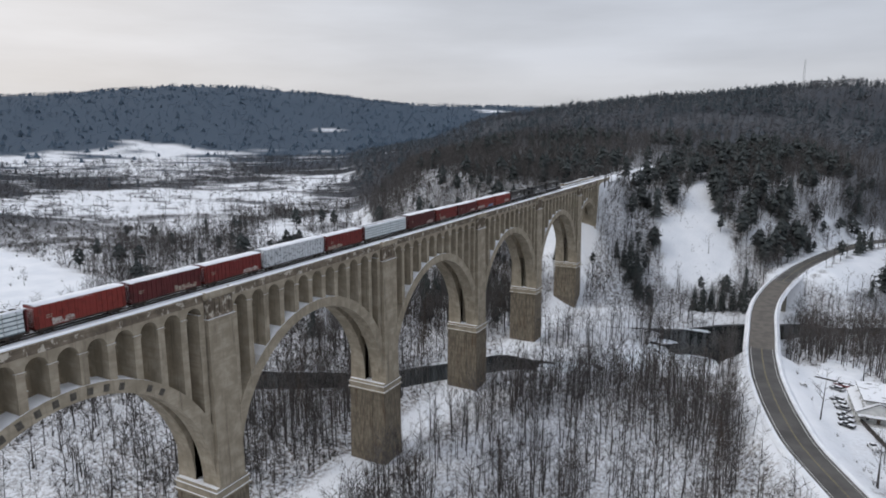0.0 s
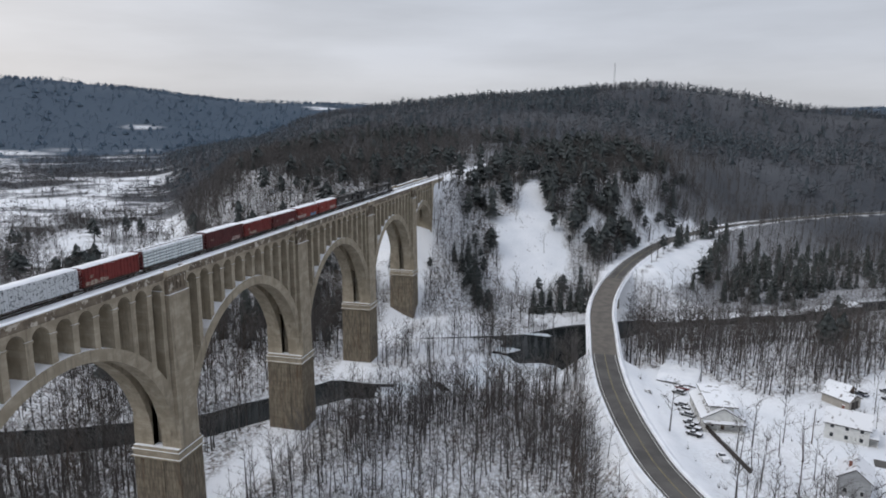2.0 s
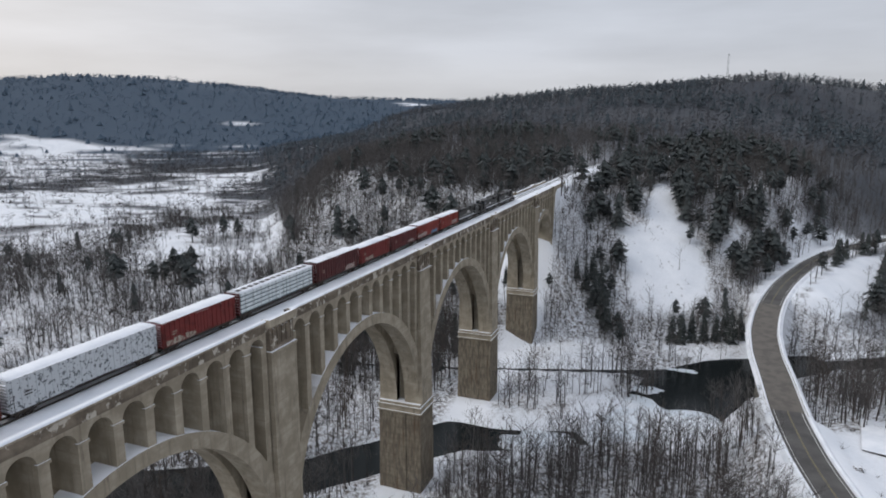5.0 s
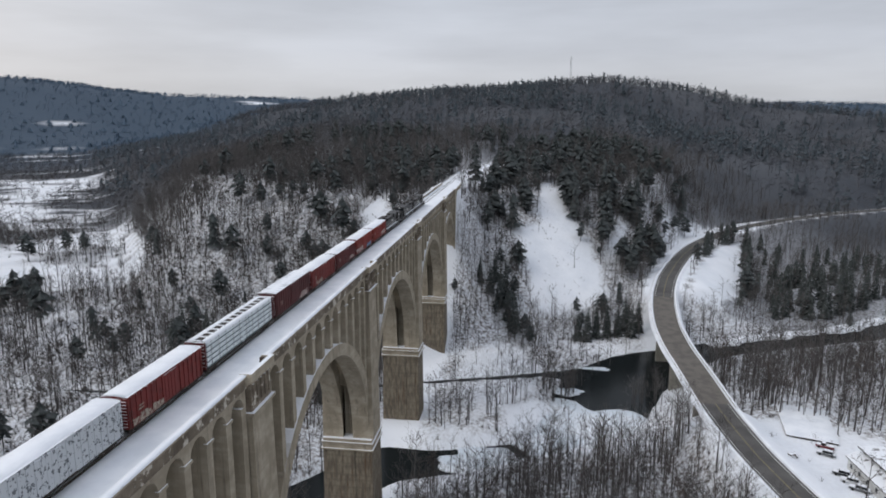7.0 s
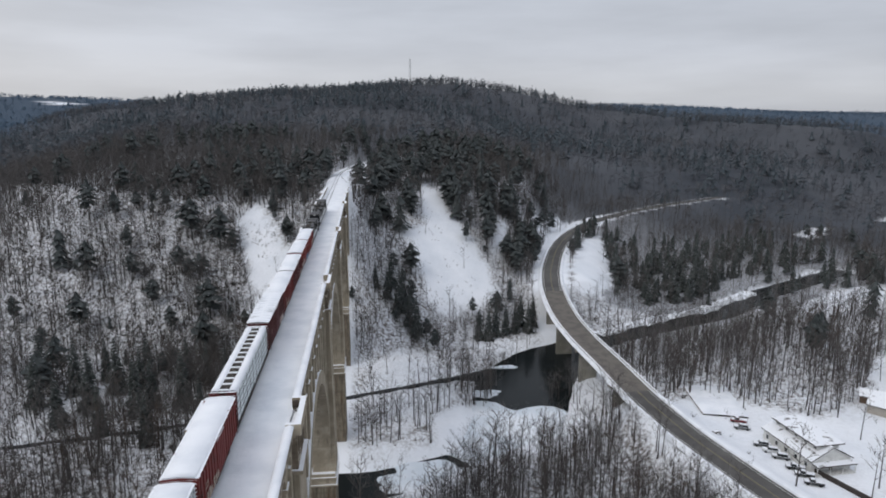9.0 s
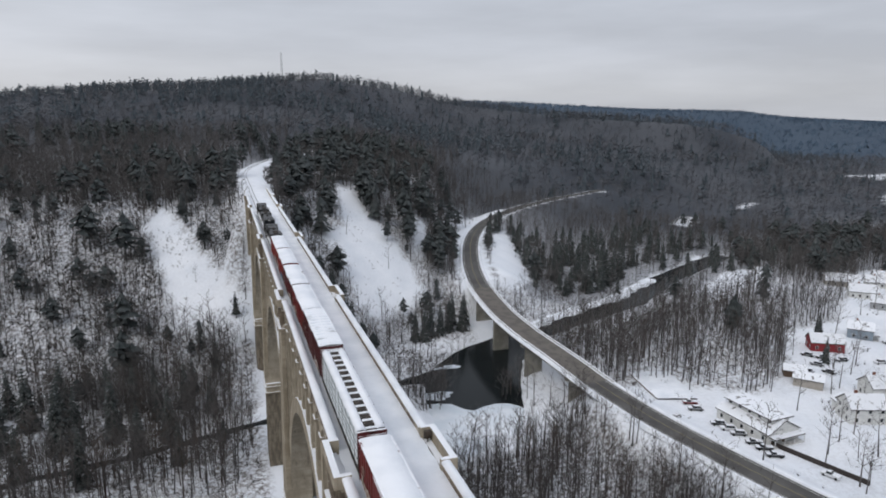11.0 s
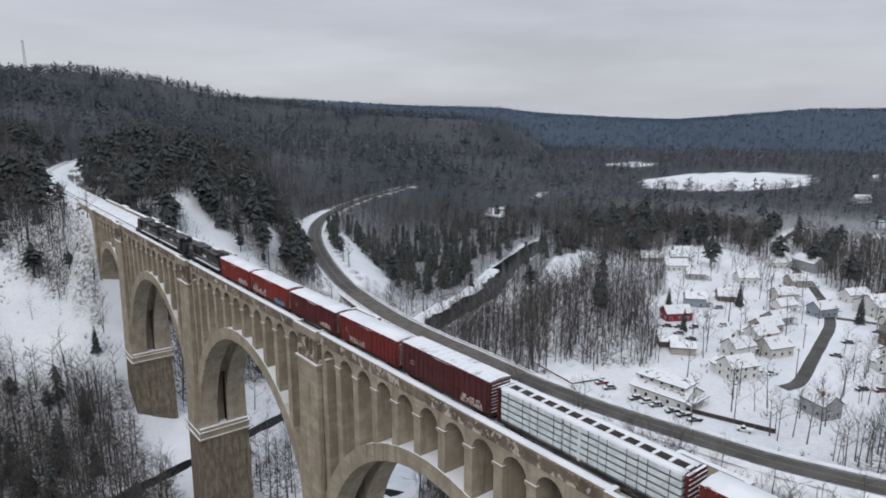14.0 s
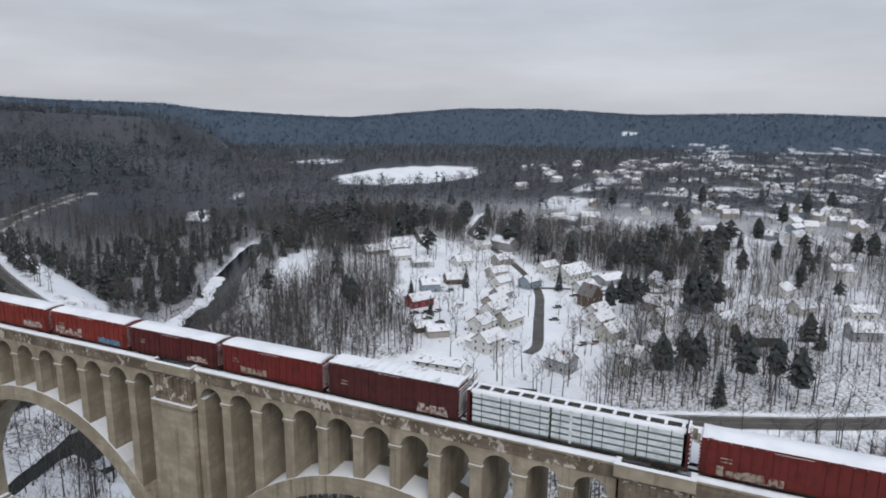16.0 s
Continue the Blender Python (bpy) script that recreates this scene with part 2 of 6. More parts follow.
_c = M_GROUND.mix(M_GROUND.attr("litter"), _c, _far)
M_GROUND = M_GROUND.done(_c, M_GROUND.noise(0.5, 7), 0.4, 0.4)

# ---- the valley: one sheet of ground ----
L = 61.5                      # pitch of the great piers; the bridge runs along +y
PIERS = {"A": 3 * L + 36, "B": 3 * L, "C": 2 * L, "D": L, "E": 0.0, "F": -L, "G": -2 * L, "H": -3 * L}
ROAD = np.array([(330.0, -260, 6.0), (240.0, -170, 6.0), (175.0, -92, 6.5), (144.3, -32, 6.0), (125.3, 8, 7.0), (110.3, 40, 8.1), (104.1, 65, 8.6), (99.9, 90, 8.4), (97.5, 115, 8.9),
                 (96.6, 140, 10.0), (95.5, 165, 10.5), (96.3, 190, 11.0), (99.4, 215, 11.7), (103.9, 240, 12.2), (110.3, 265, 13.5), (118.7, 290, 14.3), (128.1, 315, 15.1),
                 (139.0, 340, 15.3), (151.2, 365, 14.8), (165.4, 390, 14.3), (181.7, 415, 13.8), (202.9, 442, 13.3), (235.9, 475, 13.3), (290.0, 515, 14.0), (380.0, 575, 13.0)], float)
RIVER = np.array([(-900, -260, 16), (-400, -60, 16), (-250, -10, 16), (-140, 12, 15), (-70, 36, 13), (-30, 58, 12), (0, 96, 14), (18, 99, 8),
                  (42, 110, 3), (62, 132, 24), (72, 165, 32), (88, 187, 24), (118, 209, 12), (158, 228, 14), (188, 240, 14),
                  (240, 276, 11), (310, 315, 9), (420, 362, 9), (570, 478, 12), (806, 625, 20), (1100, 850, 20), (1700, 1300, 20)], float)
CREEK = np.array([(-260, 118, 2.5), (-95, 132, 2.5), (-48, 141, 2.5), (-10, 152, 2.5), (30, 165, 3), (62, 176, 5)], float)
STREET = np.array([(168, 64, 5), (176.5, 62, 5), (219, 74, 5), (257, 84.5, 5), (290, 100, 5), (343, 132, 5), (420, 190, 4), (520, 215, 4)], float)
WATER = -6.0


def smooth(a, b, v):
    t = np.clip((v - a) / (b - a), 0, 1)
    return t * t * (3 - 2 * t)


def along(line, x, y):
    """Distance from a line of stations, and the station's third value there."""
    best, third = np.full(np.shape(x), 1e9), np.zeros(np.shape(x))
    for (ax, ay, az), (bx, by, bz) in zip(line[:-1], line[1:]):
        t = np.clip(((x - ax) * (bx - ax) + (y - ay) * (by - ay)) / ((bx - ax) ** 2 + (by - ay) ** 2), 0, 1)
        d = np.hypot(x - ax - t * (bx - ax), y - ay - t * (by - ay))
        third = np.where(d < best, az + t * (bz - az), third)
        best = np.minimum(best, d)
    return best, third


_rs = np.random.RandomState(4)
_tab = _rs.rand(256, 256)


def vnoise(x, y):
    xi, yi = np.floor(x).astype(int), np.floor(y).astype(int)
    u, v = x - xi, y - yi
    u, v = u * u * (3 - 2 * u), v * v * (3 - 2 * v)
    g = lambda a, b: _tab[a % 256, b % 256]
    return (g(xi, yi) * (1 - u) + g(xi + 1, yi) * u) * (1 - v) + (g(xi, yi + 1) * (1 - u) + g(xi + 1, yi + 1) * u) * v


def fbm(x, y, octaves=4):
    out, a = 0.0, 0.5
    for i in range(octaves):
        out = out + a * vnoise(x + 17.3 * i, y + 9.1 * i)
        x, y, a = x * 2.03, y * 2.03, a * 0.5
    return out


AZ = [-180, -120, -99, -92, -81, -74, -66, -61, -56.5, -52, -45, -41, -34, -26, -20, 0, 22, 30, 38, 50, 61, 90, 130, 180]
RIM = [110, 84, 74, 88, 74, 96, 94, 66, 36, 48, 74, 104, 110, 141, 150, 120, 168, 186, 236, 268, 210, 200, 150, 110]


def rail_bend(y):
    return 0.00113 * np.maximum(y - 310, 0) ** 2


def foot(x):
    return np.interp(x, [-2200, -900, -151, -11, 54, 90, 108, 122, 142, 168, 205, 290, 380, 700, 905, 1300, 2200],
                     [2980, 1225, 216, 167, 216, 238, 264, 306, 356, 406, 462, 520, 560, 660, 770, 1100, 2100])


def crest(x):
    """Where the hill's back runs and how high it stands there."""
    back = np.interp(x, [450, 720, 905, 1300], [1240, 900, 880, 1250])
    top = np.interp(x, [-2200, -900, -315, -205, 13, 186, 338, 449, 600, 715, 800, 860, 905, 960, 1060],
                    [10, 70, 122, 133, 150, 157, 141, 112, 94, 84, 74, 58, 34, 12, 0])
    return np.maximum(back, foot(x) + 120 + 500 * smooth(0, -500, x)), top


def height(x, y):
    x, y = np.asarray(x, float), np.asarray(y, float)
    # flood plain by the river, a terrace for the village, broad meadows on the far side
    h = -3.0 + 1.2 * (fbm(x / 45, y / 45) - 0.5)
    h = h + 7.0 * smooth(100, 114, x) * (1 - 0.75 * smooth(170, 420, x)) * smooth(170, 130, y - 0.55 * np.maximum(x - 120, 0))
    h = h + 3.5 * smooth(-60, -160, x)
    # the wooded hill to the north
    s = (y - foot(x)) * 0.85
    steep = np.where(x > -11, 1 - 0.55 * smooth(120, 420, x), 1 - 0.75 * smooth(150, 420, -x))
    back, top = crest(x)
    back = (back - foot(x)) * 0.85
    shelf = np.minimum(300, 0.5 * back)
    lower = np.minimum(s, shelf)
    rise = np.interp(lower, [0, 75, 130, 300], [0, 55, 61, 78])
    low = np.interp(lower, [0, 95, 300], [0, 14, 45])
    hill = (rise * steep + low * (1 - steep)) * np.clip(top / 110, 0, 1)
    hill = hill + (top - hill) * smooth(0, 1, (s - shelf) / (back - shelf))
    hill = hill * (1 - 0.6 * smooth(back, back + 1100, s))
    hill = hill * (1 + 0.12 * (fbm(x / 160 + 3, y / 160) - 0.5) * smooth(90, 300, s))
    h = h + np.maximum(hill, 0)
    # the rim of the valley
    r, az = np.hypot(x - 50, y + 60), np.degrees(np.arctan2(-(x - 50), y + 60))
    rim = np.interp(az, AZ, RIM) * smooth(1750, 3300, r) * (0.9 + 0.2 * fbm(x / 420, y / 420 + 7))
    h = np.maximum(h, rim - 3)
    # embankment of the railway past the abutment, bending right
    rail_x = rail_bend(y)
    e = np.where(h < 59.9, smooth(17, 6.5, np.abs(x - rail_x)), smooth(30, 7.5, np.abs(x - rail_x))) * smooth(214, 222, y) * smooth(640, 600, y)
    h = h * (1 - e) + 59.9 * e
    # road: cut and filled, but carried on piers across the river
    d, z = along(ROAD, x, y)
    span = smooth(118, 126, y) * smooth(236, 228, y) * smooth(150, 130, x)
    h = np.where((y > 215) & (x > 90), np.maximum(h, (z - 0.9 - 17 * smooth(11, 52, d)) * smooth(226, 250, y) + h * (1 - smooth(226, 250, y))), h)
    g = smooth(17, 6.2, d) * (1 - span)
    h = h * (1 - g) + (z - 0.45) * g
    # water courses
    d, w = along(RIVER, x, y)
    bank = -7.6 + np.maximum(d - w * 0.5 - 1.5 * (fbm(x / 9, y / 9) - 0.5) * 2, 0) * 0.55
    h = np.where((d < w * 0.5 + 26) & (x < 330), np.minimum(h, np.maximum(bank, -7.6)), h)
    d, w = along(CREEK, x, y)
    bank = -7.0 + np.maximum(d - w * 0.5, 0) * 0.8
    h = np.where(d < 14, np.minimum(h, np.maximum(bank, -7.0)), h)
    return h


def inside(poly, x, y):
    out = np.zeros(np.shape(x), bool)
    for (ax, ay), (bx, by) in zip(poly, poly[1:] + poly[:1]):
        hit = ((ay > y) != (by > y)) & (x < (bx - ax) * (y - ay) / ((by - ay) or 1e-9) + ax)
        out ^= hit
    return out


SCAR = [(30, 262), (38, 241), (44, 222), (54, 223), (79, 246), (72, 276), (58, 295), (49, 330), (45, 330), (43, 276)]
SCAR_WEST = [(-40, 266), (-50, 256), (-40, 226), (-34, 203), (-12, 186), (-6, 196), (-9, 214), (-20, 226), (-29, 248)]
GULLY = [(80, 268), (86, 270), (97, 302), (93, 302), (82, 284)]
ROADBANK = [(114, 312), (124, 366), (160, 424), (214, 472), (222, 462), (170, 408), (138, 352)]
VILLAGE = [(110, 20), (106, 70), (106, 118), (122, 124), (150, 104), (178, 118), (205, 150), (250, 160), (290, 190), (360, 240), (400, 220), (330, 110),
           (330, 40), (320, -70), (240, -60), (170, 0)]
ROADSIDE = [(116, 243), (124, 270), (136, 305), (158, 350), (176, 372), (166, 330), (156, 296), (146, 266), (132, 246)]


# snowfields of the meadows, each with the share of brush that shows through
FIELDS = [([(-640, 200), (-405, 118), (-256, 106), (-213, 38), (-240, -70), (-620, -100)], 0.01),
          ([(-560, 246), (-457, 320), (-400, 434), (-480, 560), (-540, 680), (-530, 770), (-440, 800), (-520, 830), (-620, 890), (-690, 780), (-670, 620), (-720, 500), (-780, 380), (-760, 250)], 0.07),
          ([(-1000, 560), (-930, 860), (-1150, 1080), (-1480, 1300), (-1720, 1200), (-1700, 800), (-1300, 560)], 0.16),
          ([(-268, 206), (-190, 250), (-175, 300), (-225, 420), (-290, 450), (-330, 390), (-325, 300)], 0.04),
          ([(-140, 60), (-175, 92), (-150, 108), (-112, 74)], 0.08),
          ([(262, 258), (312, 288), (286, 234), (234, 212), (222, 224)], 0.06),
          ([(362, 436), (405, 476), (425, 468), (374, 420)], 0.06),
          ([(500, 498), (540, 536), (552, 530), (516, 494)], 0.08)]
CLEARINGS = [(58, 124, 27, 22), (30, 101, 13, 7), (-745, 1200, 32, 22), (-1395, 1780, 34, 24), (-1130, 2640, 60, 70), (985, 730, 60, 45), (2350, 370, 60, 30)]


def cover(x, y):
    """How thickly the woods stand, 0 to 1."""
    x, y = np.asarray(x, float), np.asarray(y, float)
    s = (y - foot(x)) * 0.85
    c = np.where(s > 0, 1.0, np.where((x < -8) | (x > 98), 0.62, np.where(y < 66, 0.42, 0.16)) + 0.75 * smooth(0.40, 0.54, fbm(x / 26 + 31, y / 26 + 8)))
    ragged = 0.6 * fbm(x / 120 + 5, y / 70) + 0.4 * fbm(x / 22, y / 16 + 3)
    c = np.where((s <= 0) & (x < -60), 0.45 + 0.5 * smooth(0.40, 0.5, fbm(x / 30, y / 30 + 12)), c)
    c = np.where((s <= 0) & (x < -330), 0.22 + 0.75 * smooth(0.38, 0.47, ragged), c)
    c = np.where((s <= 0) & (x > 330), np.where(y < 190, 0.22 + 0.7 * smooth(0.36, 0.48, 0.6 * fbm(x / 90, y / 60 + 2) + 0.4 * fbm(x / 24, y / 24)), 0.72 + 0.28 * smooth(0.4, 0.5, fbm(x / 60, y / 60))), c)
    c = np.where((s <= 0) & (x > 330) & (x < 470) & (y > 0) & (y < 330), 0.95, c)
    c = np.where(((x - 845) / 160) ** 2 + ((y - 455) / 95) ** 2 < 1, 0.0, c)
    r = np.hypot(x - 50, y + 60)
    c = np.where(r > 2050, 1.0, c)
    for cx, cy, rx, ry in CLEARINGS:
        c = np.where(((x - cx) / rx) ** 2 + ((y - cy) / ry) ** 2 < 0.6 + 0.8 * fbm(x / 30, y / 30), 0.0, c)
    wob = 26 * (fbm(x / 38 + 2, y / 38) - 0.47)
    for p, k in FIELDS:
        c = np.where(inside(p, x + wob, y - wob) & (s < 15), k + 0.45 * smooth(0.51, 0.58, 0.5 * fbm(x / 70 + 8, y / 45) + 0.5 * fbm(x / 20, y / 20)) * (k > 0.03), c)
    c = np.where((x > 130) & (x < 420) & (y > 250) & (y < 600) & (s <= 0) & (c > 0.2), 0.75 + 0.25 * smooth(0.4, 0.5, fbm(x / 28, y / 28 + 4)), c)
    for p, k in ((SCAR, 0.015), (SCAR_WEST, 0.03), (GULLY, 0.04), (ROADBANK, 0.16), (ROADSIDE, 0.004)):
        c = np.where(inside(p, x, y), k, c)
    c = np.where(inside(VILLAGE, x, y), np.where((y < 30) & (x < 225), 0.7, np.where(y < 35, 0.25, np.where(fbm(x / 18, y / 18 + 40) > 0.52, 0.10, 0.03))), c)
    for line, w in ((ROAD, 9.5), (RIVER, 9.0), (CREEK, 4.0), (STREET, 7.0)):
        d, _ = along(line, x, y)
        if line is ROAD:                                # past the bend the woods close in over it
            w = 9.5 - 4.2 * smooth(190, 240, x) * smooth(380, 440, y)
        c = np.where((d < w) & ((x < 330) | (line is ROAD) | (line is STREET)), 0.0, c)
    c = np.where((np.abs(x) < np.where(y < 200, 8, 6.3)) & (y < 232), 0.0, c)
    rail_x = rail_bend(y)
    c = np.where((x - rail_x > -7.5) & (x - rail_x < 7.0 + 7.0 * smooth(255, 285, y)) & (y > 222) & (y < 600), 0.0, c)
    return c


# ---- mesh helpers ----
def link_mesh(name, verts, faces, material, parent=None, label="", smooth_it=False):
    me = bpy.data.meshes.new(name)
    me.from_pydata(verts, [], faces)
    me.materials.append(material)
    ob = new(name, me)
    if smooth_it:
        me.polygons.foreach_set("use_smooth", [True] * len(me.polygons))
    if parent is not None:
        ob.parent = parent
    if label:
        ob["label"] = label
    return ob


def part(name, bm, material, parent=None, label=""):
    """Links a bmesh as one mesh object under a thing or under a part."""
    bmesh.ops.recalc_face_normals(bm, faces=bm.faces)
    me = bpy.data.meshes.new(name)
    bm.to_mesh(me)
    bm.free()
    for m in (material if isinstance(material, (list, tuple)) else (material,)):
        me.materials.append(m)
    ob = new(name, me)
    if parent is not None:
        ob.parent = parent
    if label:
        ob["label"] = label
    return ob


def again(ob, parent, m):
    """The same part once more, sharing its mesh."""
    o = new(ob.name.split(".")[0], ob.data)
    o.parent, o.matrix_basis = parent, m
    return o


def thing(name, label, category, group="", kind="", m=None):
    ob = new(name)
    ob.empty_display_size = 0.5
    if m is not None:
        ob.matrix_basis = m
    return tagged(ob, label, category, group, kind)


def box(bm, x0, x1, y0, y1, z0, z1, taper=0.0, mat=0, bevel=0.0):
    """A block; taper draws its top in on each side."""
    t = taper
    v = [bm.verts.new(p) for p in ((x0, y0, z0), (x1, y0, z0), (x1, y1, z0), (x0, y1, z0),
                                   (x0 + t, y0 + t, z1), (x1 - t, y0 + t, z1), (x1 - t, y1 - t, z1), (x0 + t, y1 - t, z1))]
    fs = [bm.faces.new([v[i] for i in q]) for q in ((3, 2, 1, 0), (4, 5, 6, 7), (0, 1, 5, 4), (1, 2, 6, 5), (2, 3, 7, 6), (3, 0, 4, 7))]
    for f in fs:
        f.material_index = mat
    if bevel:
        bmesh.ops.bevel(bm, geom=list({e for f in fs for e in f.edges}), offset=bevel, segments=1, affect="EDGES")
    return fs


def boxes(*rows, bevel=0.0):
    bm = bmesh.new()
    for r in rows:
        box(bm, *r, bevel=bevel)
    return bm


def extrude_x(bm, profile, x0, x1):
    """A closed (y, z) profile carried from x0 to x1."""
    a = [bm.verts.new((x0, y, z)) for y, z in profile]
    b = [bm.verts.new((x1, y, z)) for y, z in profile]
    bm.faces.new(a)
    bm.faces.new(b[::-1])
    n = len(profile)
    for i in range(n):
        bm.faces.new((a[i], b[i], b[(i + 1) % n], a[(i + 1) % n]))


def tube(bm, p, q, r0, r1, sides=6, mat=0):
    p, q = Vector(p), Vector(q)
    d = (q - p).normalized()
    u = d.orthogonal().normalized()
    w = d.cross(u)
    rings = []
    for c, r in ((p, r0), (q, r1)):
        rings.append([bm.verts.new(c + r * (math.cos(6.2832 * i / sides) * u + math.sin(6.2832 * i / sides) * w)) for i in range(sides)])
    for i in range(sides):
        f = bm.faces.new((rings[0][i], rings[0][(i + 1) % sides], rings[1][(i + 1) % sides], rings[1][i]))
        f.material_index = mat
    for ring in rings:
        bm.faces.new(ring).material_index = mat


def ribbon(name, line, offsets, lift, material, step=4.0, kind="", label="", category="", parent=None, span=None):
    """A strip along a line of stations; offsets are (side, extra height) across it."""
    pts = []
    for (ax, ay, az), (bx, by, bz) in zip(line[:-1], line[1:]):
        n = max(1, int(math.hypot(bx - ax, by - ay) / step))
        pts += [(ax + (bx - ax) * i / n, ay + (by - ay) * i / n, az + (bz - az) * i / n) for i in range(n)]
    pts.append(tuple(line[-1]))
    pts = np.array(pts)
    for _ in range(6):
        pts[1:-1] = (pts[:-2] + 2 * pts[1:-1] + pts[2:]) / 4
    if span:
        keep = (pts[:, 1] >= span[0]) & (pts[:, 1] <= span[1])
        pts = pts[keep]
    t = np.gradient(pts[:, :2], axis=0)
    t /= np.linalg.norm(t, axis=1)[:, None]
    n = np.stack([t[:, 1], -t[:, 0]], 1)
    verts, faces, k = [], [], len(offsets)
    for p, m in zip(pts, n):
        verts += [(p[0] + m[0] * o, p[1] + m[1] * o, p[2] + lift + e) for o, e in offsets]
    for i in range(len(pts) - 1):
        faces += [(i * k + j, i * k + j + 1, (i + 1) * k + j + 1, (i + 1) * k + j) for j in range(k - 1)]
    ob = link_mesh(name, verts, faces, material, parent, "" if not parent else label)
    return tagged(ob, label, category, kind=kind) if parent is None else ob


# ---- ground, water, road ----
def axis_steps(lo, hi, step, far):
    a = list(np.arange(lo, hi + step, step))
    s, v = step, a[-1]
    while v < far:
        s *= 1.044
        v += min(s, 62)
        a.append(v)
    s, v = step, lo
    while v > -far:
        s *= 1.044
        v -= min(s, 62)
        a.insert(0, v)
    return np.array(a)


gx, gy = axis_steps(-120, 240, 3.6, 4700), axis_steps(-110, 340, 3.6, 4700)
GX, GY = np.meshgrid(gx, gy)
GZ = height(GX, GY)
nx, ny = len(gx), len(gy)
gv = np.stack([GX, GY, GZ], -1).reshape(-1, 3)
ii = np.arange((ny - 1) * (nx - 1))
r0 = (ii // (nx - 1)) * nx + ii % (nx - 1)
gf = np.stack([r0, r0 + 1, r0 + nx + 1, r0 + nx], 1)
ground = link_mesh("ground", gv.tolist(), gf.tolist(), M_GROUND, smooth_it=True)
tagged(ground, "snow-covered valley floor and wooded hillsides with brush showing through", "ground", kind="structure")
cv = cover(GX, GY).ravel()
far_r = np.hypot(GX - 50, GY + 60).ravel()
hill_s = ((GY - foot(GX)) * 0.85).ravel()
at = ground.data.attributes.new("brush", "FLOAT", "POINT")
at.data.foreach_set("value", np.clip(cv * 1.3 + 0.07 * fbm(GX / 14, GY / 14).ravel(), 0, 1).astype(np.float32))
# Share of dark litter and painted canopy shade, growing with distance.
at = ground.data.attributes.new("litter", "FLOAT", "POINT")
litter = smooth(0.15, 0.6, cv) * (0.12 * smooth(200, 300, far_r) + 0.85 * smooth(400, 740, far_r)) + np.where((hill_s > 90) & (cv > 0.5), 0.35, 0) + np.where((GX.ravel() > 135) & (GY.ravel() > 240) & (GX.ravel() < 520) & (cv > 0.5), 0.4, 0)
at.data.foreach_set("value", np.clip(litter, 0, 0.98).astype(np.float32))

# Haze blue laid into the ground colour, growing with distance.
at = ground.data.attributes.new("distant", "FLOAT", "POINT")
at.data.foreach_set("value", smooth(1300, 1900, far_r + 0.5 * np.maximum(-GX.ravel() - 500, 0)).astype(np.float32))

ribbon("water", RIVER, [(-22, 0), (22, 0)], 0, M_WATER, 8, "structure", "dark open river water between snowy banks", "water")
for v in bpy.data.objects["water"].data.vertices:
    v.co.z = WATER
creek = ribbon("water", CREEK, [(-4, 0), (4, 0)], 0, M_WATER, 8, "structure", "narrow dark creek through the snow", "water")
for v in creek.data.vertices:
    v.co.z = WATER + 0.02


def ice_sheet(name, cx, cy, rx, ry, seed, label):
    rng = random.Random(seed)
    n = 40
    top, low = [], []
    for i in range(n):
        a = 6.2832 * i / n
        k = 1 + 0.16 * math.sin(3 * a + seed) + 0.1 * math.sin(7 * a + 2 * seed) + rng.uniform(-0.04, 0.04)
        top.append((cx + rx * k * math.cos(a), cy + ry * k * math.sin(a), WATER + 0.16))
        low.append((cx + rx * k * 1.02 * math.cos(a), cy + ry * k * 1.02 * math.sin(a), WATER - 0.1))
    vs = top + low
    fs = [tuple(range(n))] + [(i, n + i, n + (i + 1) % n, (i + 1) % n) for i in range(n)]
    return tagged(link_mesh(name, vs, fs, M_ICE), label, "ice", kind="structure")


shelf = [(120, 216.5), (140, 225.5), (157, 234), (186, 246), (212, 262), (236, 280)]
vs, fs = [], []
for i in range(60):
    q = i / 59 * (len(shelf) - 1.001)
    k, f = int(q), q - int(q)
    cx, cy = shelf[k][0] * (1 - f) + shelf[k + 1][0] * f, shelf[k][1] * (1 - f) + shelf[k + 1][1] * f
    w = 2.6 + 1.3 * math.sin(i * 0.37) + 0.7 * math.sin(i * 1.13)
    for side, z in ((w, WATER - 0.2), (w - 0.1, WATER + 0.12), (0, WATER + 0.3), (-6.0, WATER + 0.5)):
        vs.append((cx + 0.47 * side, cy - 0.88 * side, z))
for i in range(59):
    for j in range(3):
        fs.append((4 * i + j, 4 * i + j + 1, 4 * i + j + 5, 4 * i + j + 4))
tagged(link_mesh("river_ice", vs, fs, M_SNOW, smooth_it=True), "snow-covered ice shelf along the river bank", "ice", kind="structure")
ice_sheet("river_ice", 58, 124, 26, 24, 1, "grey frozen sheet of river ice dusted with snow")
ice_sheet("river_ice", 30, 101, 15, 8, 9, "grey ice shelf reaching across the channel")
ice_sheet("river_ice", 68, 181, 5.5, 1.8, 4, "small white ice floe lying in the dark river")
ice_sheet("river_ice", 55, 156, 6, 3.5, 6, "snow-covered ice shelf by the river bank")

road = ribbon("road", ROAD, [(-4.9, -0.08), (-4.3, 0), (0, 0.08), (4.3, 0), (4.9, -0.08)], 0.0, M_ROAD, 3, "structure",
              "dark salted two-lane asphalt road curving through the snow", "road")
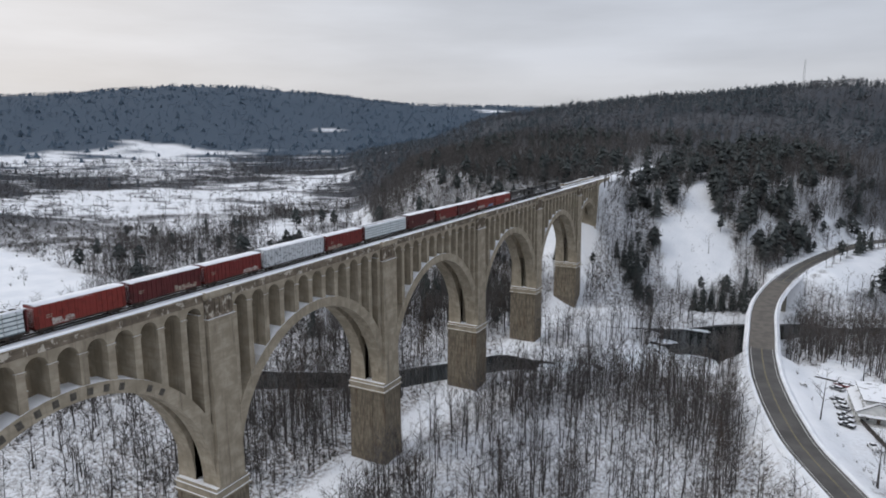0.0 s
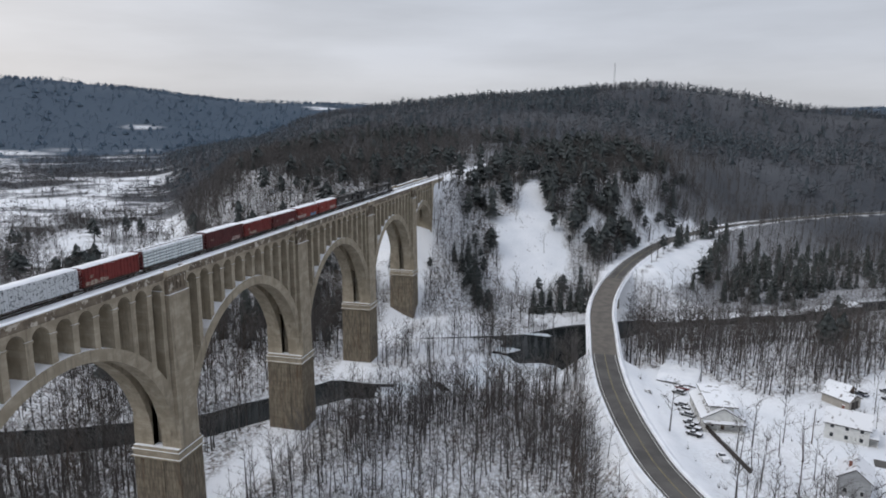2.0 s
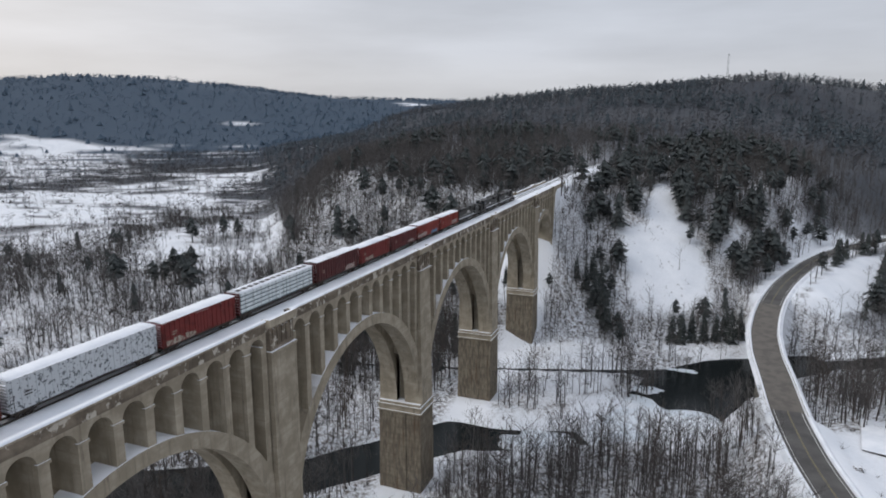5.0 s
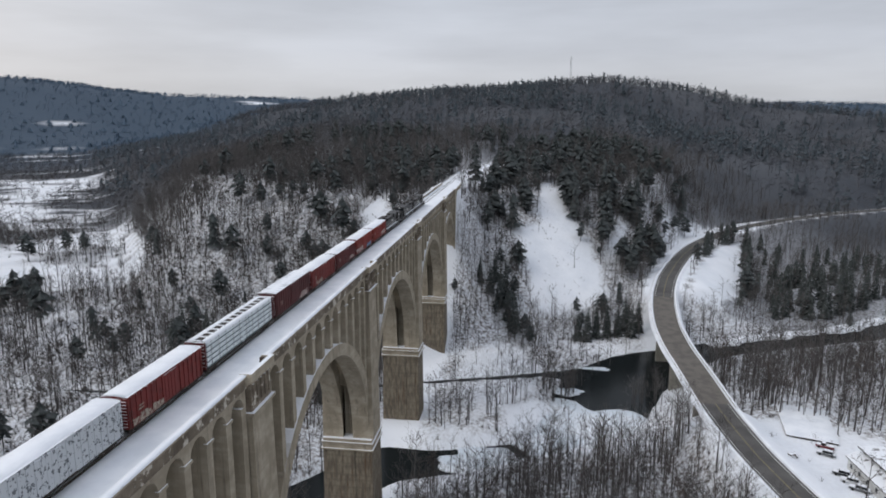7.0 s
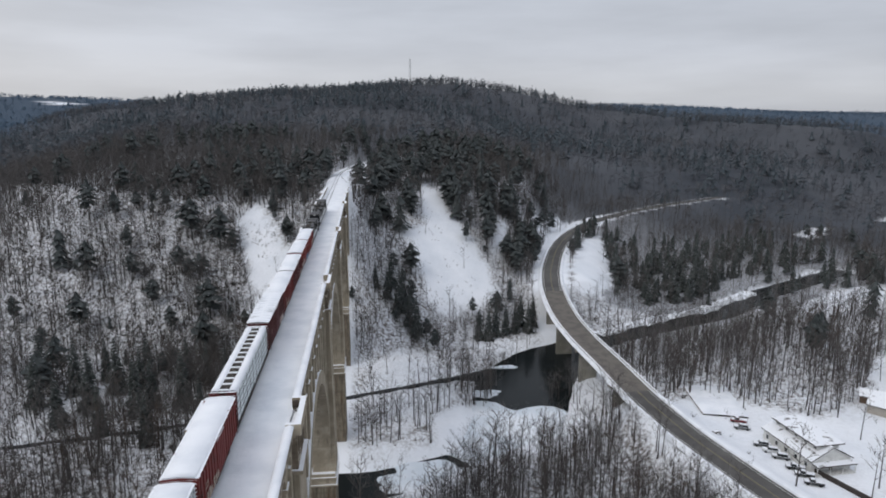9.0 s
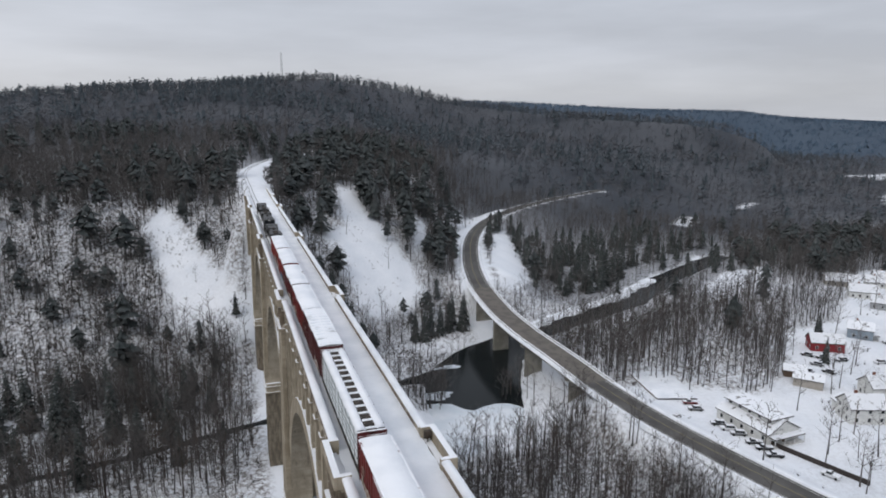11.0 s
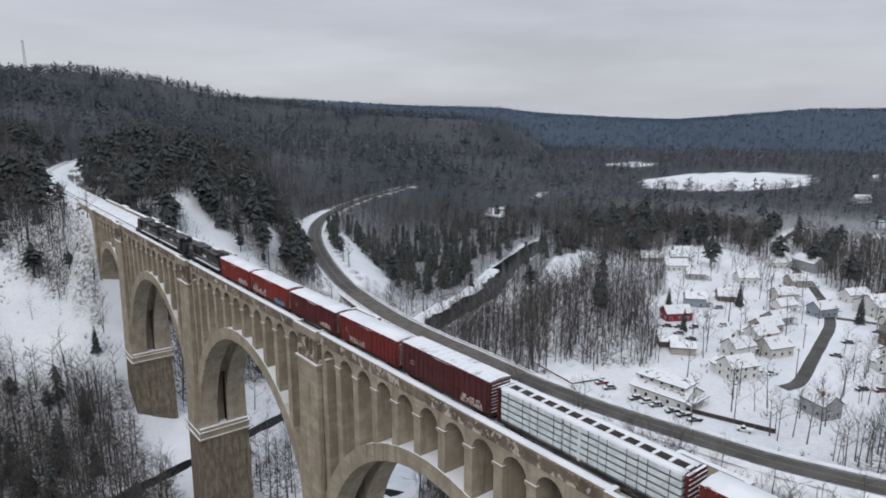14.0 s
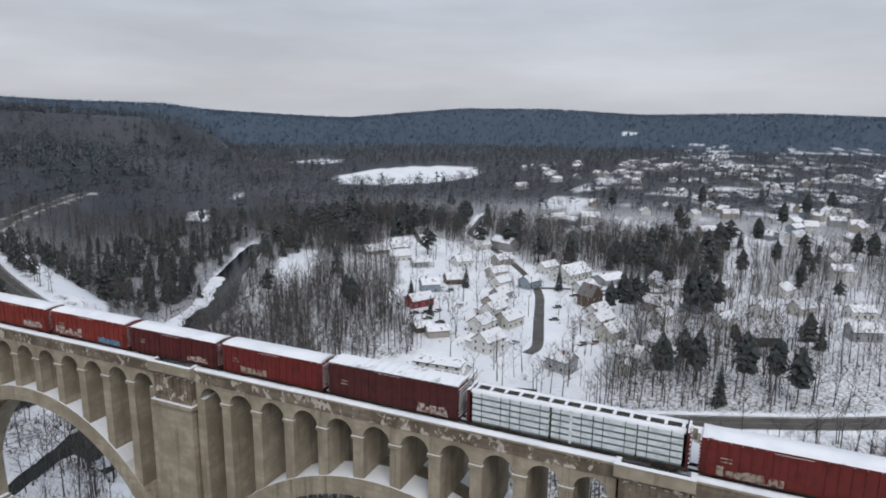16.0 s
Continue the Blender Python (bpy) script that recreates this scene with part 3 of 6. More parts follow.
for side in (-1, 1):
    ribbon("snow_bank", ROAD[:-3], [(side * 4.5, -0.2), (side * 4.8, 0.35), (side * 5.6, 0.42), (side * 6.6, -0.5)][::side], 0.05, M_SNOW, 3, "structure",
           "ploughed snow bank along the road edge", "snow bank")
for side in (-0.14, 0.14):
    ribbon("road_line", ROAD, [(side - 0.07, 0.085), (side + 0.07, 0.085)], 0.006, M_LINE, 3, "structure", "faded yellow centre line on the road", "road line")
for side in (-1, 1):
    ribbon("road_line", ROAD, [(side * 3.75 - 0.07, 0.015), (side * 3.75 + 0.07, 0.015)], 0.006, M_WHITEPAINT, 3, "structure", "worn white edge line on the road", "road line")
street = STREET.copy()
street[:, 2] = height(street[:, 0], street[:, 1]) + 0.3
dense = []
for a, b in zip(street[:-1], street[1:]):
    for i in range(8):
        q = a + (b - a) * i / 8
        dense.append((q[0], q[1], float(height(q[0], q[1])) + 0.25))
ribbon("road", np.array(dense), [(-2.4, -0.3), (-1.8, 0), (1.8, 0), (2.4, -0.3)], 0, M_ROAD, 3, "structure", "narrow ploughed village street between snowy yards", "road")

for lane in ([(342, 188), (362, 204), (415, 238), (450, 262)], [(270.5, 88), (278, 72), (282, 56), (287, 38), (296, 20)]):
    dense = []
    for a, b in zip(lane[:-1], lane[1:]):
        for i in range(8):
            px_, py_ = a[0] + (b[0] - a[0]) * i / 8, a[1] + (b[1] - a[1]) * i / 8
            dense.append((px_, py_, float(height(px_, py_)) + 0.25))
    ribbon("road", np.array(dense), [(-1.9, -0.3), (-1.4, 0), (1.4, 0), (1.9, -0.3)], 0, M_ROAD, 3, "structure", "narrow ploughed side lane in the village", "road")

# the road bridge over the river
rb = thing("road_bridge", "concrete girder road bridge on piers with snowy parapets", "bridge")
ribbon("deck", ROAD, [(-5.6, -0.15), (-5.6, -1.7), (5.6, -1.7), (5.6, -0.15)], 0, M_ROADCONC, 3, parent=rb, span=(112, 240))
ribbon("carriageway", ROAD, [(-4.55, 0.02), (0, 0.1), (4.55, 0.02)], 0.012, M_ROADDECK, 3, parent=rb, span=(118, 232), label="paler concrete carriageway")
for side in (-1, 1):
    ribbon("parapet", ROAD, [(side * 4.95, 0), (side * 4.95, 0.75), (side * 5.5, 0.75), (side * 5.5, -0.3)][::side], 0, M_ROADCONC, 3, parent=rb, span=(112, 240))
for py in (128, 160, 194, 226):
    i = int(np.argmin(np.abs(ROAD[:, 1] - py)))
    px = float(np.interp(py, ROAD[4:, 1], ROAD[4:, 0]))
    pz = float(np.interp(py, ROAD[4:, 1], ROAD[4:, 2]))
    bm = boxes((px - 5.2, px + 5.2, py - 0.9, py + 0.9, pz - 3.1, pz - 1.68))
    box(bm, px - 3.4, px + 3.4, py - 0.75, py + 0.75, -8.5, pz - 3.08)
    part("pier", bm, M_ROADCONC, rb)

# ---- the viaduct ----
DECK, SPRING, LEDGE = 62.0, 21.6, 20.75
RISE = 28.8
viaduct = thing("viaduct", "tall weathered concrete railway viaduct with open spandrel arches", "viaduct")


def great_pier(y, ground_z):
    """One pier from footing to refuge, in its visible pieces."""
    bm = bmesh.new()
    box(bm, -6.0, 6.0, y - 4.6, y + 4.6, ground_z - 3, LEDGE - 1.7, taper=0.25)
    box(bm, -1.9, 1.9, y - 4.75, y + 4.75, ground_z - 3, LEDGE - 1.7, taper=0.2)
    part("pier_shaft", bm, M_PIER, viaduct, "dark water-stained concrete pier shaft")
    bm = bmesh.new()
    for z0, z1, g in ((LEDGE - 1.7, LEDGE - 1.35, 0.30), (LEDGE - 1.35, LEDGE - 0.1, -0.02), (LEDGE - 0.1, LEDGE + 0.25, 0.22), (LEDGE + 0.25, LEDGE + 0.95, -0.15)):
        box(bm, -5.9 - g, 5.9 + g, y - 4.5 - g, y + 4.5 + g, z0, z1)
    part("pier_ledge", bm, M_CONC, viaduct, "stepped moulded ledge topped with snow")
    bm = bmesh.new()
    z0, z1 = LEDGE + 0.95, DECK - 5.6
    for s in (-1, 1):                                     # two legs with the deep slot between
        a, b = sorted((s * 1.15, s * 4.95))
        box(bm, a, b, y - 3.2, y + 3.2, z0, DECK - 1.2)
    box(bm, -1.16, 1.16, y - 1.6, y + 1.6, z0, DECK - 1.2)
    part("pier_core", bm, M_CONC, viaduct)
    for s in (-1, 1):
        bm = bmesh.new()
        a, b = (4.9, 6.0) if s > 0 else (-6.0, -4.9)
        v = box(bm, a, b, y - 3.45, y + 3.45, z0, z1)
        for vert in {w for f in v for w in f.verts}:
            if vert.co.z > z1 - 0.1:
                vert.co.y = y + (vert.co.y - y) * 0.94
                if abs(vert.co.x) > 5.5:
                    vert.co.x = s * 5.5
        part("pilaster", bm, M_CONC, viaduct)
        bm = bmesh.new()
        a, b = (4.6, 5.95) if s > 0 else (-5.95, -4.6)
        box(bm, a, b, y - 3.65, y + 3.65, z1, z1 + 0.45)
        part("cornice", bm, M_CONC, viaduct)
        bm = bmesh.new()
        a, b = (4.6, 5.45) if s > 0 else (-5.45, -4.6)
        box(bm, a, b, y - 3.25, y + 3.25, z1 + 0.45, DECK - 1.0)
        for k in (-2.5, -1.25, 0, 1.25, 2.5):              # raised ribs of the panelled block
            a, b = (5.44, 5.62) if s > 0 else (-5.62, -5.44)
            box(bm, a, b, y + k - 0.22, y + k + 0.22, z1 + 1.2, DECK - 1.5)
        part("refuge_block", bm, M_PARA, viaduct)
        a, b = (5.3, 5.95) if s > 0 else (-5.95, -5.3)
        wall_ = part("refuge_wall", boxes((a, b, y - 3.75, y + 3.75, DECK - 1.0, DECK + 0.3)), M_CONC, viaduct, "small refuge bay wall with snow on top")
        a, b = (4.3, 5.3) if s > 0 else (-5.3, -4.3)
        for k in (-3.75, 3.2):
            part("refuge_return", boxes((a, b, y + k, y + k + 0.55, DECK - 1.3, DECK + 0.3)), M_CONC, viaduct)


def extrados(u, a, b, t0, t1):
    """Height of the arch's back at u from its middle."""
    A, B = a + t1, b + t0
    return B * math.sqrt(max(0.0, 1 - (u / A) ** 2))


def span_of(y0, y1, rise, spring, bays, half, letters=False):
    """Everything between two piers: twin ribs, cross walls, arcade, fascia, coping. half: half the pier's width along the bridge."""
    mid, a = (y0 + y1) / 2, (y1 - y0) / 2 - half
    t0, t1, n = 2.3, 3.0, 44
    for s in (-1, 1):
        prof = []
        for i in range(n + 1):
            th = math.pi * i / n
            prof.append((mid - a * math.cos(th), spring + rise * math.sin(th)))
        for i in range(n, -1, -1):
            th = math.pi * i / n
            prof.append((mid - (a + t1) * math.cos(th), spring + (rise + t0) * math.sin(th)))
        bm = bmesh.new()
        x0, x1 = sorted((s * 1.15, s * 5.0))
        va = [bm.verts.new((x0, y, z)) for y, z in prof]
        vb = [bm.verts.new((x1, y, z)) for y, z in prof]
        m = 2 * n + 1
        for i in range(n):
            j, k = i + 1, m - i
            bm.faces.new((va[i], va[j], va[k - 1], va[k]))
            bm.faces.new((vb[i], vb[k], vb[k - 1], vb[j]))
        for i in range(len(prof)):
            j = (i + 1) % len(prof)
            bm.faces.new((va[i], vb[i], vb[j], va[j]))
        part("arch_rib", bm, M_CONC, viaduct)
    # the arcade
    face = 4.85
    pitch = (y1 - y0 - 2 * 3.3 - 0.5) / bays
    start = mid - pitch * bays / 2
    r = pitch * 0.36
    zs = DECK - 4.1
    bay = bmesh.new()
    prof = [(-pitch / 2, zs)] + [(-r * math.cos(math.pi * i / 12), zs + r * math.sin(math.pi * i / 12)) for i in range(13)] + \
           [(pitch / 2, zs), (pitch / 2, DECK - 1.75), (-pitch / 2, DECK - 1.75)]
    a_, b_ = [bay.verts.new((-face, y, z)) for y, z in prof], [bay.verts.new((face, y, z)) for y, z in prof]
    top = len(prof)
    for i in range(top):
        j = (i + 1) % top
        bay.faces.new((a_[i], b_[i], b_[j], a_[j]))
    for vv in (a_, b_):                                    # face plates as fans, so that the hollow stays open
        for i in range(1, 7):
            bay.faces.new((vv[top - 1], vv[i], vv[i + 1]))
        for i in range(7, 13):
            bay.faces.new((vv[top - 2], vv[i], vv[i + 1]))
        bay.faces.new((vv[top - 1], vv[0], vv[1]))
        bay.faces.new((vv[top - 2], vv[13], vv[14]))
        bay.faces.new((vv[top - 1], vv[7], vv[top - 2]))
    first = None
    for k in range(bays):
        y = start + pitch * (k + 0.5)
        if first is None:
            first = part("spandrel_arch", bay, M_CONC, viaduct)
            first.matrix_basis = pose(0, y, 0)
        else:
            again(first, viaduct, pose(0, y, 0))
    for k in range(bays + 1):
        y = start + pitch * k
        w = pitch * 0.14
        if k in (0, bays):
            y += w * (1 if k == 0 else -1)
        zb = spring + min(extrados(y - w - mid, a, rise, t0, t1), extrados(y + w - mid, a, rise, t0, t1)) - 0.25
        bm = bmesh.new()
        box(bm, -face + 0.03, face - 0.03, y - w, y + w, zb, zs + 0.01)
        part("spandrel_wall", bm, M_CONC, viaduct)
        if 0 < k < bays:
            for s in (-1, 1):
                x0, x1 = sorted((s * 4.5, s * 5.02))
                part("impost", boxes((x0, x1, y - w - 0.14, y + w + 0.14, zs - 0.28, zs + 0.1)), M_CONC, viaduct)
    for s in (-1, 1):
        x0, x1 = sorted((s * 4.4, s * 4.98))
        part("fascia", boxes((x0, x1, y0 + 3.26, y1 - 3.26, DECK - 1.78, DECK - 0.26)), M_PARA, viaduct, "spalled concrete fascia with pale patches")
        x0, x1 = sorted((s * 4.3, s * 5.2))
        part("coping", boxes((x0, x1, y0 + 3.75, y1 - 3.75, DECK - 0.26, DECK + 0.06)), M_CONC, viaduct)
    for s in (-1, 1):                                      # a rounded, uneven ridge of snow on the coping
        vs, fs, n_ = [], [], int((y1 - y0 - 7.5) / 1.2)
        for i in range(n_ + 1):
            y = y0 + 3.75 + (y1 - y0 - 7.5) * i / n_
            k = 0.75 + 0.5 * float(vnoise(np.array(y * 0.9 + 7 * s), np.array(3.3)))
            vs += [(s * 4.25, y, DECK + 0.03), (s * 4.38, y, DECK + 0.06 + 0.13 * k), (s * 4.78, y, DECK + 0.06 + 0.2 * k), (s * (5.1 + 0.08 * k), y, DECK + 0.06 + 0.1 * k), (s * 5.22, y, DECK - 0.02)]
        for i in range(n_):
            fs += [(i * 5 + j, i * 5 + j + 1, i * 5 + j + 6, i * 5 + j + 5) for j in range(4)]
        link_mesh("coping_snow", vs, fs, M_SNOW, viaduct, "ridge of snow along the coping", True)
    if letters:                                            # raised lettering on the ring, as plain bars
        words = 13
        for s in (-1, 1):
            for k in range(words):
                if k == 10:
                    continue
                th = math.pi * (0.5 + 0.032 * (k - 6) * s)
                bm = boxes((-0.05, 0.05, -0.5, 0.5, -0.62, 0.62))
                o = part("letter_bar", bm, M_LETTER, viaduct, "dark letter painted on the arch ring")
                o.matrix_basis = pose(s * 5.03, mid - (a + 1.3) * math.cos(th), spring + (rise + 1.15) * math.sin(th), math.degrees(math.pi / 2 - th) * 1, 0, 0)


M_LETTER = plain("dark_letter_paint", (0.07, 0.062, 0.055), (0.12, 0.11, 0.09), scale=2.0)
names = ["A", "B", "C", "D", "E", "F", "G", "H"]
for k in names[1:]:
    great_pier(PIERS[k], float(height(6.0, PIERS[k])))
for hi, lo in zip(names[1:-1], names[2:]):
    span_of(PIERS[lo], PIERS[hi], RISE, SPRING, 11, 3.4, letters=(hi == "F"))
span_of(PIERS["B"], PIERS["A"], 14.4, 36.8, 6, 3.2)
# abutment
yA = PIERS["A"]
bm = bmesh.new()
box(bm, -5.0, 5.0, yA - 3.2, yA + 26, 14, DECK - 1.3)
part("abutment", bm, M_CONC, viaduct)
for s in (-1, 1):
    bm = bmesh.new()
    a, b = sorted((s * 4.9, s * 5.7))
    box(bm, a, b, yA - 3.4, yA + 3.4, 14, DECK - 0.4)
    a, b = sorted((s * 4.3, s * 5.95))
    box(bm, a, b, yA - 3.7, yA + 3.7, DECK - 1.35, DECK + 0.3)
    part("abutment_pilaster", bm, M_CONC, viaduct)
    a, b = sorted((s * 4.4, s * 5.2))
    part("coping", boxes((a, b, yA + 3.7, yA + 26, DECK - 1.3, DECK + 0.06)), M_CONC, viaduct)
part("deck_slab", boxes((-4.6, 4.6, PIERS["H"], yA + 25.5, DECK - 1.72, DECK - 1.4)), M_CONC, viaduct)

# deck snow: an uneven sheet over the ballast, thinner along the rails
TRACK, FLOOR = -2.1, DECK - 1.0
ys = np.arange(PIERS["H"], yA + 27, 1.5)
xs = np.array([-4.42, -4.1, -3.5, -2.95, -2.7, -2.1, -1.5, -1.25, -0.6, 0.6, 1.6, 2.6, 3.6, 4.1, 4.45])
zz = np.array([0.12, 0.02, -0.12, -0.17, -0.2, -0.2, -0.2, -0.17, -0.1, -0.04, 0.0, -0.02, 0.02, 0.08, 0.14])
verts = [(x + 0.08 * math.sin(y * 1.7 + x), y, FLOOR + z + 0.05 * float(vnoise(np.array(x * 1.3 + 40), np.array(y * 0.6 + 300)))) for y in ys for x, z in zip(xs, zz)]
k = len(xs)
faces = [(i * k + j, i * k + j + 1, (i + 1) * k + j + 1, (i + 1) * k + j) for i in range(len(ys) - 1) for j in range(k - 1)]
tagged(link_mesh("deck_snow", verts, faces, M_SNOW, smooth_it=True), "wind-smoothed snow covering the viaduct deck", "snow", kind="structure")


def rail_line(y):
    return TRACK + float(rail_bend(y))


for side in (-0.72, 0.72):
    pts = [(rail_line(y) + side, y) for y in np.arange(PIERS["H"], 600, 4.0)]
    vs, fs = [], []
    for x, y in pts:
        vs += [(x - 0.04, y, FLOOR - 0.2), (x - 0.04, y, FLOOR + 0.06), (x + 0.04, y, FLOOR + 0.06), (x + 0.04, y, FLOOR - 0.2)]
    for i in range(len(pts) - 1):
        fs += [(i * 4 + j, i * 4 + j + 1, i * 4 + 5 + j, i * 4 + 4 + j) for j in range(3)]
    tagged(link_mesh("rail", vs, fs, M_STEEL), "dark steel rail half buried in snow", "rail", "rails of the track", kind="structure")
# the snowy trackbed beyond the abutment
vs, fs = [], []
for i, y in enumerate(np.arange(yA + 20, 605, 4.0)):
    c = float(rail_bend(y))
    vs += [(c - 7.2, y, FLOOR - 1.3), (c - 5.2, y, FLOOR - 0.2), (c, y, FLOOR - 0.12), (c + 5.2, y, FLOOR - 0.2), (c + 7.2, y, FLOOR - 1.3)]
    if i:
        fs += [((i - 1) * 5 + j, (i - 1) * 5 + j + 1, i * 5 + j + 1, i * 5 + j) for j in range(4)]
tagged(link_mesh("trackbed_snow", vs, fs, M_SNOW, smooth_it=True), "snow-covered railway embankment curving into the woods", "snow", kind="structure")

# ---- the train ----
RAIL = FLOOR + 0.07


G = M_GRAF


def truck_parts(parent, y, wheelbase=1.75, axles=2):
    """A bogie: side frames, bolster and wheels."""
    bm = bmesh.new()
    half = wheelbase * (axles - 1) / 2
    for s in (-1, 1):
        x0, x1 = sorted((s * 0.98, s * 1.14))
        box(bm, x0, x1, y - half - 0.45, y + half + 0.45, 0.38, 0.78)
        box(bm, x0, x1, y - 0.4, y + 0.4, 0.22, 0.42)
    box(bm, -1.05, 1.05, y - 0.22, y + 0.22, 0.5, 0.85)
    frame_part = part("bogie", bm, M_GRIME, parent)
    for i in range(axles):
        yy = y - half + wheelbase * i
        for s in (-1, 1):
            bm = bmesh.new()
            tube(bm, (s * 0.68, yy, 0.46), (s * 0.82, yy, 0.46), 0.46, 0.44, 12)
            part("wheel", bm, M_STEEL, frame_part)


def couplers(parent, half):
    for s in (-1, 1):
        bm = boxes((-0.12, 0.12, min(s * half, s * (half + 0.6)), max(s * half, s * (half + 0.6)), 0.75, 1.0))
        part("coupler", bm, M_GRIME, parent)


def snow_cap(parent, x, y0, y1, z, seed, gaps=0.0):
    """A thin uneven quilt of snow on a car roof."""
    rng = random.Random(seed)
    vs, fs = [], []
    n = max(4, int((y1 - y0) / 0.8))
    for i in range(n + 1):
        y = y0 + (y1 - y0) * i / n
        w = x * (1 - rng.uniform(0, 0.12))
        h = 0.05 + rng.uniform(0.02, 0.09)
        vs += [(-w, y, z - 0.12), (-w * 0.93, y, z + h * 0.6), (0, y, z + h + 0.05), (w * 0.93, y, z + h * 0.6), (w, y, z - 0.12)]
    for i in range(n):
        if rng.random() < gaps:
            continue
        fs += [(i * 5 + j, i * 5 + j + 1, i * 5 + j + 6, i * 5 + j + 5) for j in range(4)]
    fs += [(0, 1, 2, 3, 4), tuple(n * 5 + j for j in (4, 3, 2, 1, 0))]
    return link_mesh("roof_snow", vs, fs, M_SNOW, parent, "snow lying on the roof", True)


def boxcar(length, height_, paint, label, seed, roof="snow", graffiti=(), stripes=False):
    """A boxcar with ribbed sides, doors, corrugated ends, ladders and bogies."""
    car = thing("boxcar", label, "boxcar", "cars of the train")
    h, w, fl = length / 2 - 0.55, 1.5, 1.02
    top = height_
    body = part("body", boxes((-w, w, -h, h, fl, top - 0.12)), paint, car)
    part("sill", boxes((-w + 0.1, w - 0.1, -h, h, fl - 0.28, fl)), M_GRIME, car)
    bm = bmesh.new()
    extrude_profile = [(-w - 0.05, top - 0.14), (w + 0.05, top - 0.14), (w + 0.05, top - 0.06), (0, top + 0.07), (-w - 0.05, top - 0.06)]
    a = [bm.verts.new((x, -h - 0.04, z)) for x, z in extrude_profile]
    b = [bm.verts.new((x, h + 0.04, z)) for x, z in extrude_profile]
    bm.faces.new(a), bm.faces.new(b[::-1])
    for i in range(5):
        bm.faces.new((a[i], b[i], b[(i + 1) % 5], a[(i + 1) % 5]))
    part("roof", bm, M_ROOFGREY if roof == "bare" else paint, car)
    if roof == "bare":
        n = int(length / 1.35)
        for i in range(n):
            y = -h + (i + 0.5) * 2 * h / n
            bm = boxes((-w * 0.92, -0.12, y - 0.17, y + 0.17, top - 0.06, top + 0.06), (0.12, w * 0.92, y - 0.17, y + 0.17, top - 0.06, top + 0.06))
            part("roof_snow_strip", bm, M_SNOW, car, "strip of snow caught between roof ribs")
    else:
        snow_cap(car, w, -h, h, top, seed)
    rib = None
    n = int(length / 1.02)
    for s in (-1, 1):
        for i in range(n):
            y = -h + (i + 0.5) * 2 * h / n
            if abs(y) < 1.75 and not stripes:
                continue
            if rib is None:
                rib = part("side_rib", boxes((-0.045, 0.045, -0.07, 0.07, fl + 0.05, top - 0.2)), paint, car)
                rib.matrix_basis = pose(s * (w + 0.035), y, 0)
            else:
                again(rib, car, pose(s * (w + 0.035), y, 0))
        door = part("door", boxes((-0.04, 0.04, -1.6, 1.6, fl + 0.12, top - 0.3)), paint, car)
        door.matrix_basis = pose(s * (w + 0.045), 0.2, 0)
        for k in (-1.1, -0.4, 0.3, 1.0):
            part("door_rib", boxes((-0.03, 0.03, k - 0.05, k + 0.05, fl + 0.2, top - 0.4)), paint, door).matrix_basis = pose(s * 0.05, 0, 0)
        part("door_track", boxes((-0.05, 0.05, -2.6, 3.4, fl + 0.0, fl + 0.1)), M_GRIME, car).matrix_basis = pose(s * (w + 0.08), 0, 0)
        for e in (-1, 1):
            bm = bmesh.new()
            y = e * (h - 0.25)
            for k in range(6):
                box(bm, -0.015, 0.015, y - 0.2, y + 0.2, fl - 0.1 + k * 0.4, fl - 0.07 + k * 0.4)
            box(bm, -0.015, 0.015, y - 0.22, y - 0.19, fl - 0.2, fl + 2.1)
            box(bm, -0.015, 0.015, y + 0.19, y + 0.22, fl - 0.2, fl + 2.1)
            part("ladder", bm, M_GRIME, car).matrix_basis = pose(s * (w + 0.1), 0, 0)
    for e in (-1, 1):
        end = part("corrugated_end", boxes((-w + 0.06, w - 0.06, min(e * h, e * (h + 0.05)), max(e * h, e * (h + 0.05)), fl + 0.08, top - 0.2)), paint, car)
        ridge = None
        for k in range(9):                       # ridges that catch the snow
            z = fl + 0.2 + k * (top - fl - 0.5) / 9
            if ridge is None:
                ridge = part("ridge", boxes((-w + 0.12, w - 0.12, min(e * (h + 0.04), e * (h + 0.2)), max(e * (h + 0.04), e * (h + 0.2)), 0, 0.16)), paint, end)
                ridge.matrix_basis = pose(0, 0, z)
            else:
                again(ridge, end, pose(0, 0, z))
        truck_parts(car, e * (h - 2.0))
    couplers(car, h)
    rng = random.Random(seed + 5)
    for s in (-1, 1):
        for g in graffiti:
            y0, z0, n, size, m = g
            for k in range(n):
                bm = bmesh.new()
                y = y0 * -s + (k - n / 2) * size * 0.8
                hgt = size * rng.uniform(0.55, 1.0)
                box(bm, -0.012, 0.012, y - size * 0.34, y + size * 0.34, z0, z0 + hgt)
                lean = rng.uniform(-0.25, 0.25) * size
                for v in bm.verts:
                    if v.co.z > z0 + 0.01:
                        v.co.y += lean
                    v.co.y += rng.uniform(-0.12, 0.12) * size
                    v.co.z += rng.uniform(0, 0.2) * size
                part("graffiti_bar", bm, m, car).matrix_basis = pose(s * (w + 0.1), 0, 0)
        for k in range(2):                       # stencilled reporting marks, as plain bars
            bm = boxes((-0.01, 0.01, -0.5, 0.5, 0, 0.14))
            part("stencil_bar", bm, G[0] if paint is not M_CARWHITE else M_GRIME, car).matrix_basis = pose(s * (w + 0.09), -s * (h - 2.2), fl + 1.5 + 0.36 * k)
    return car


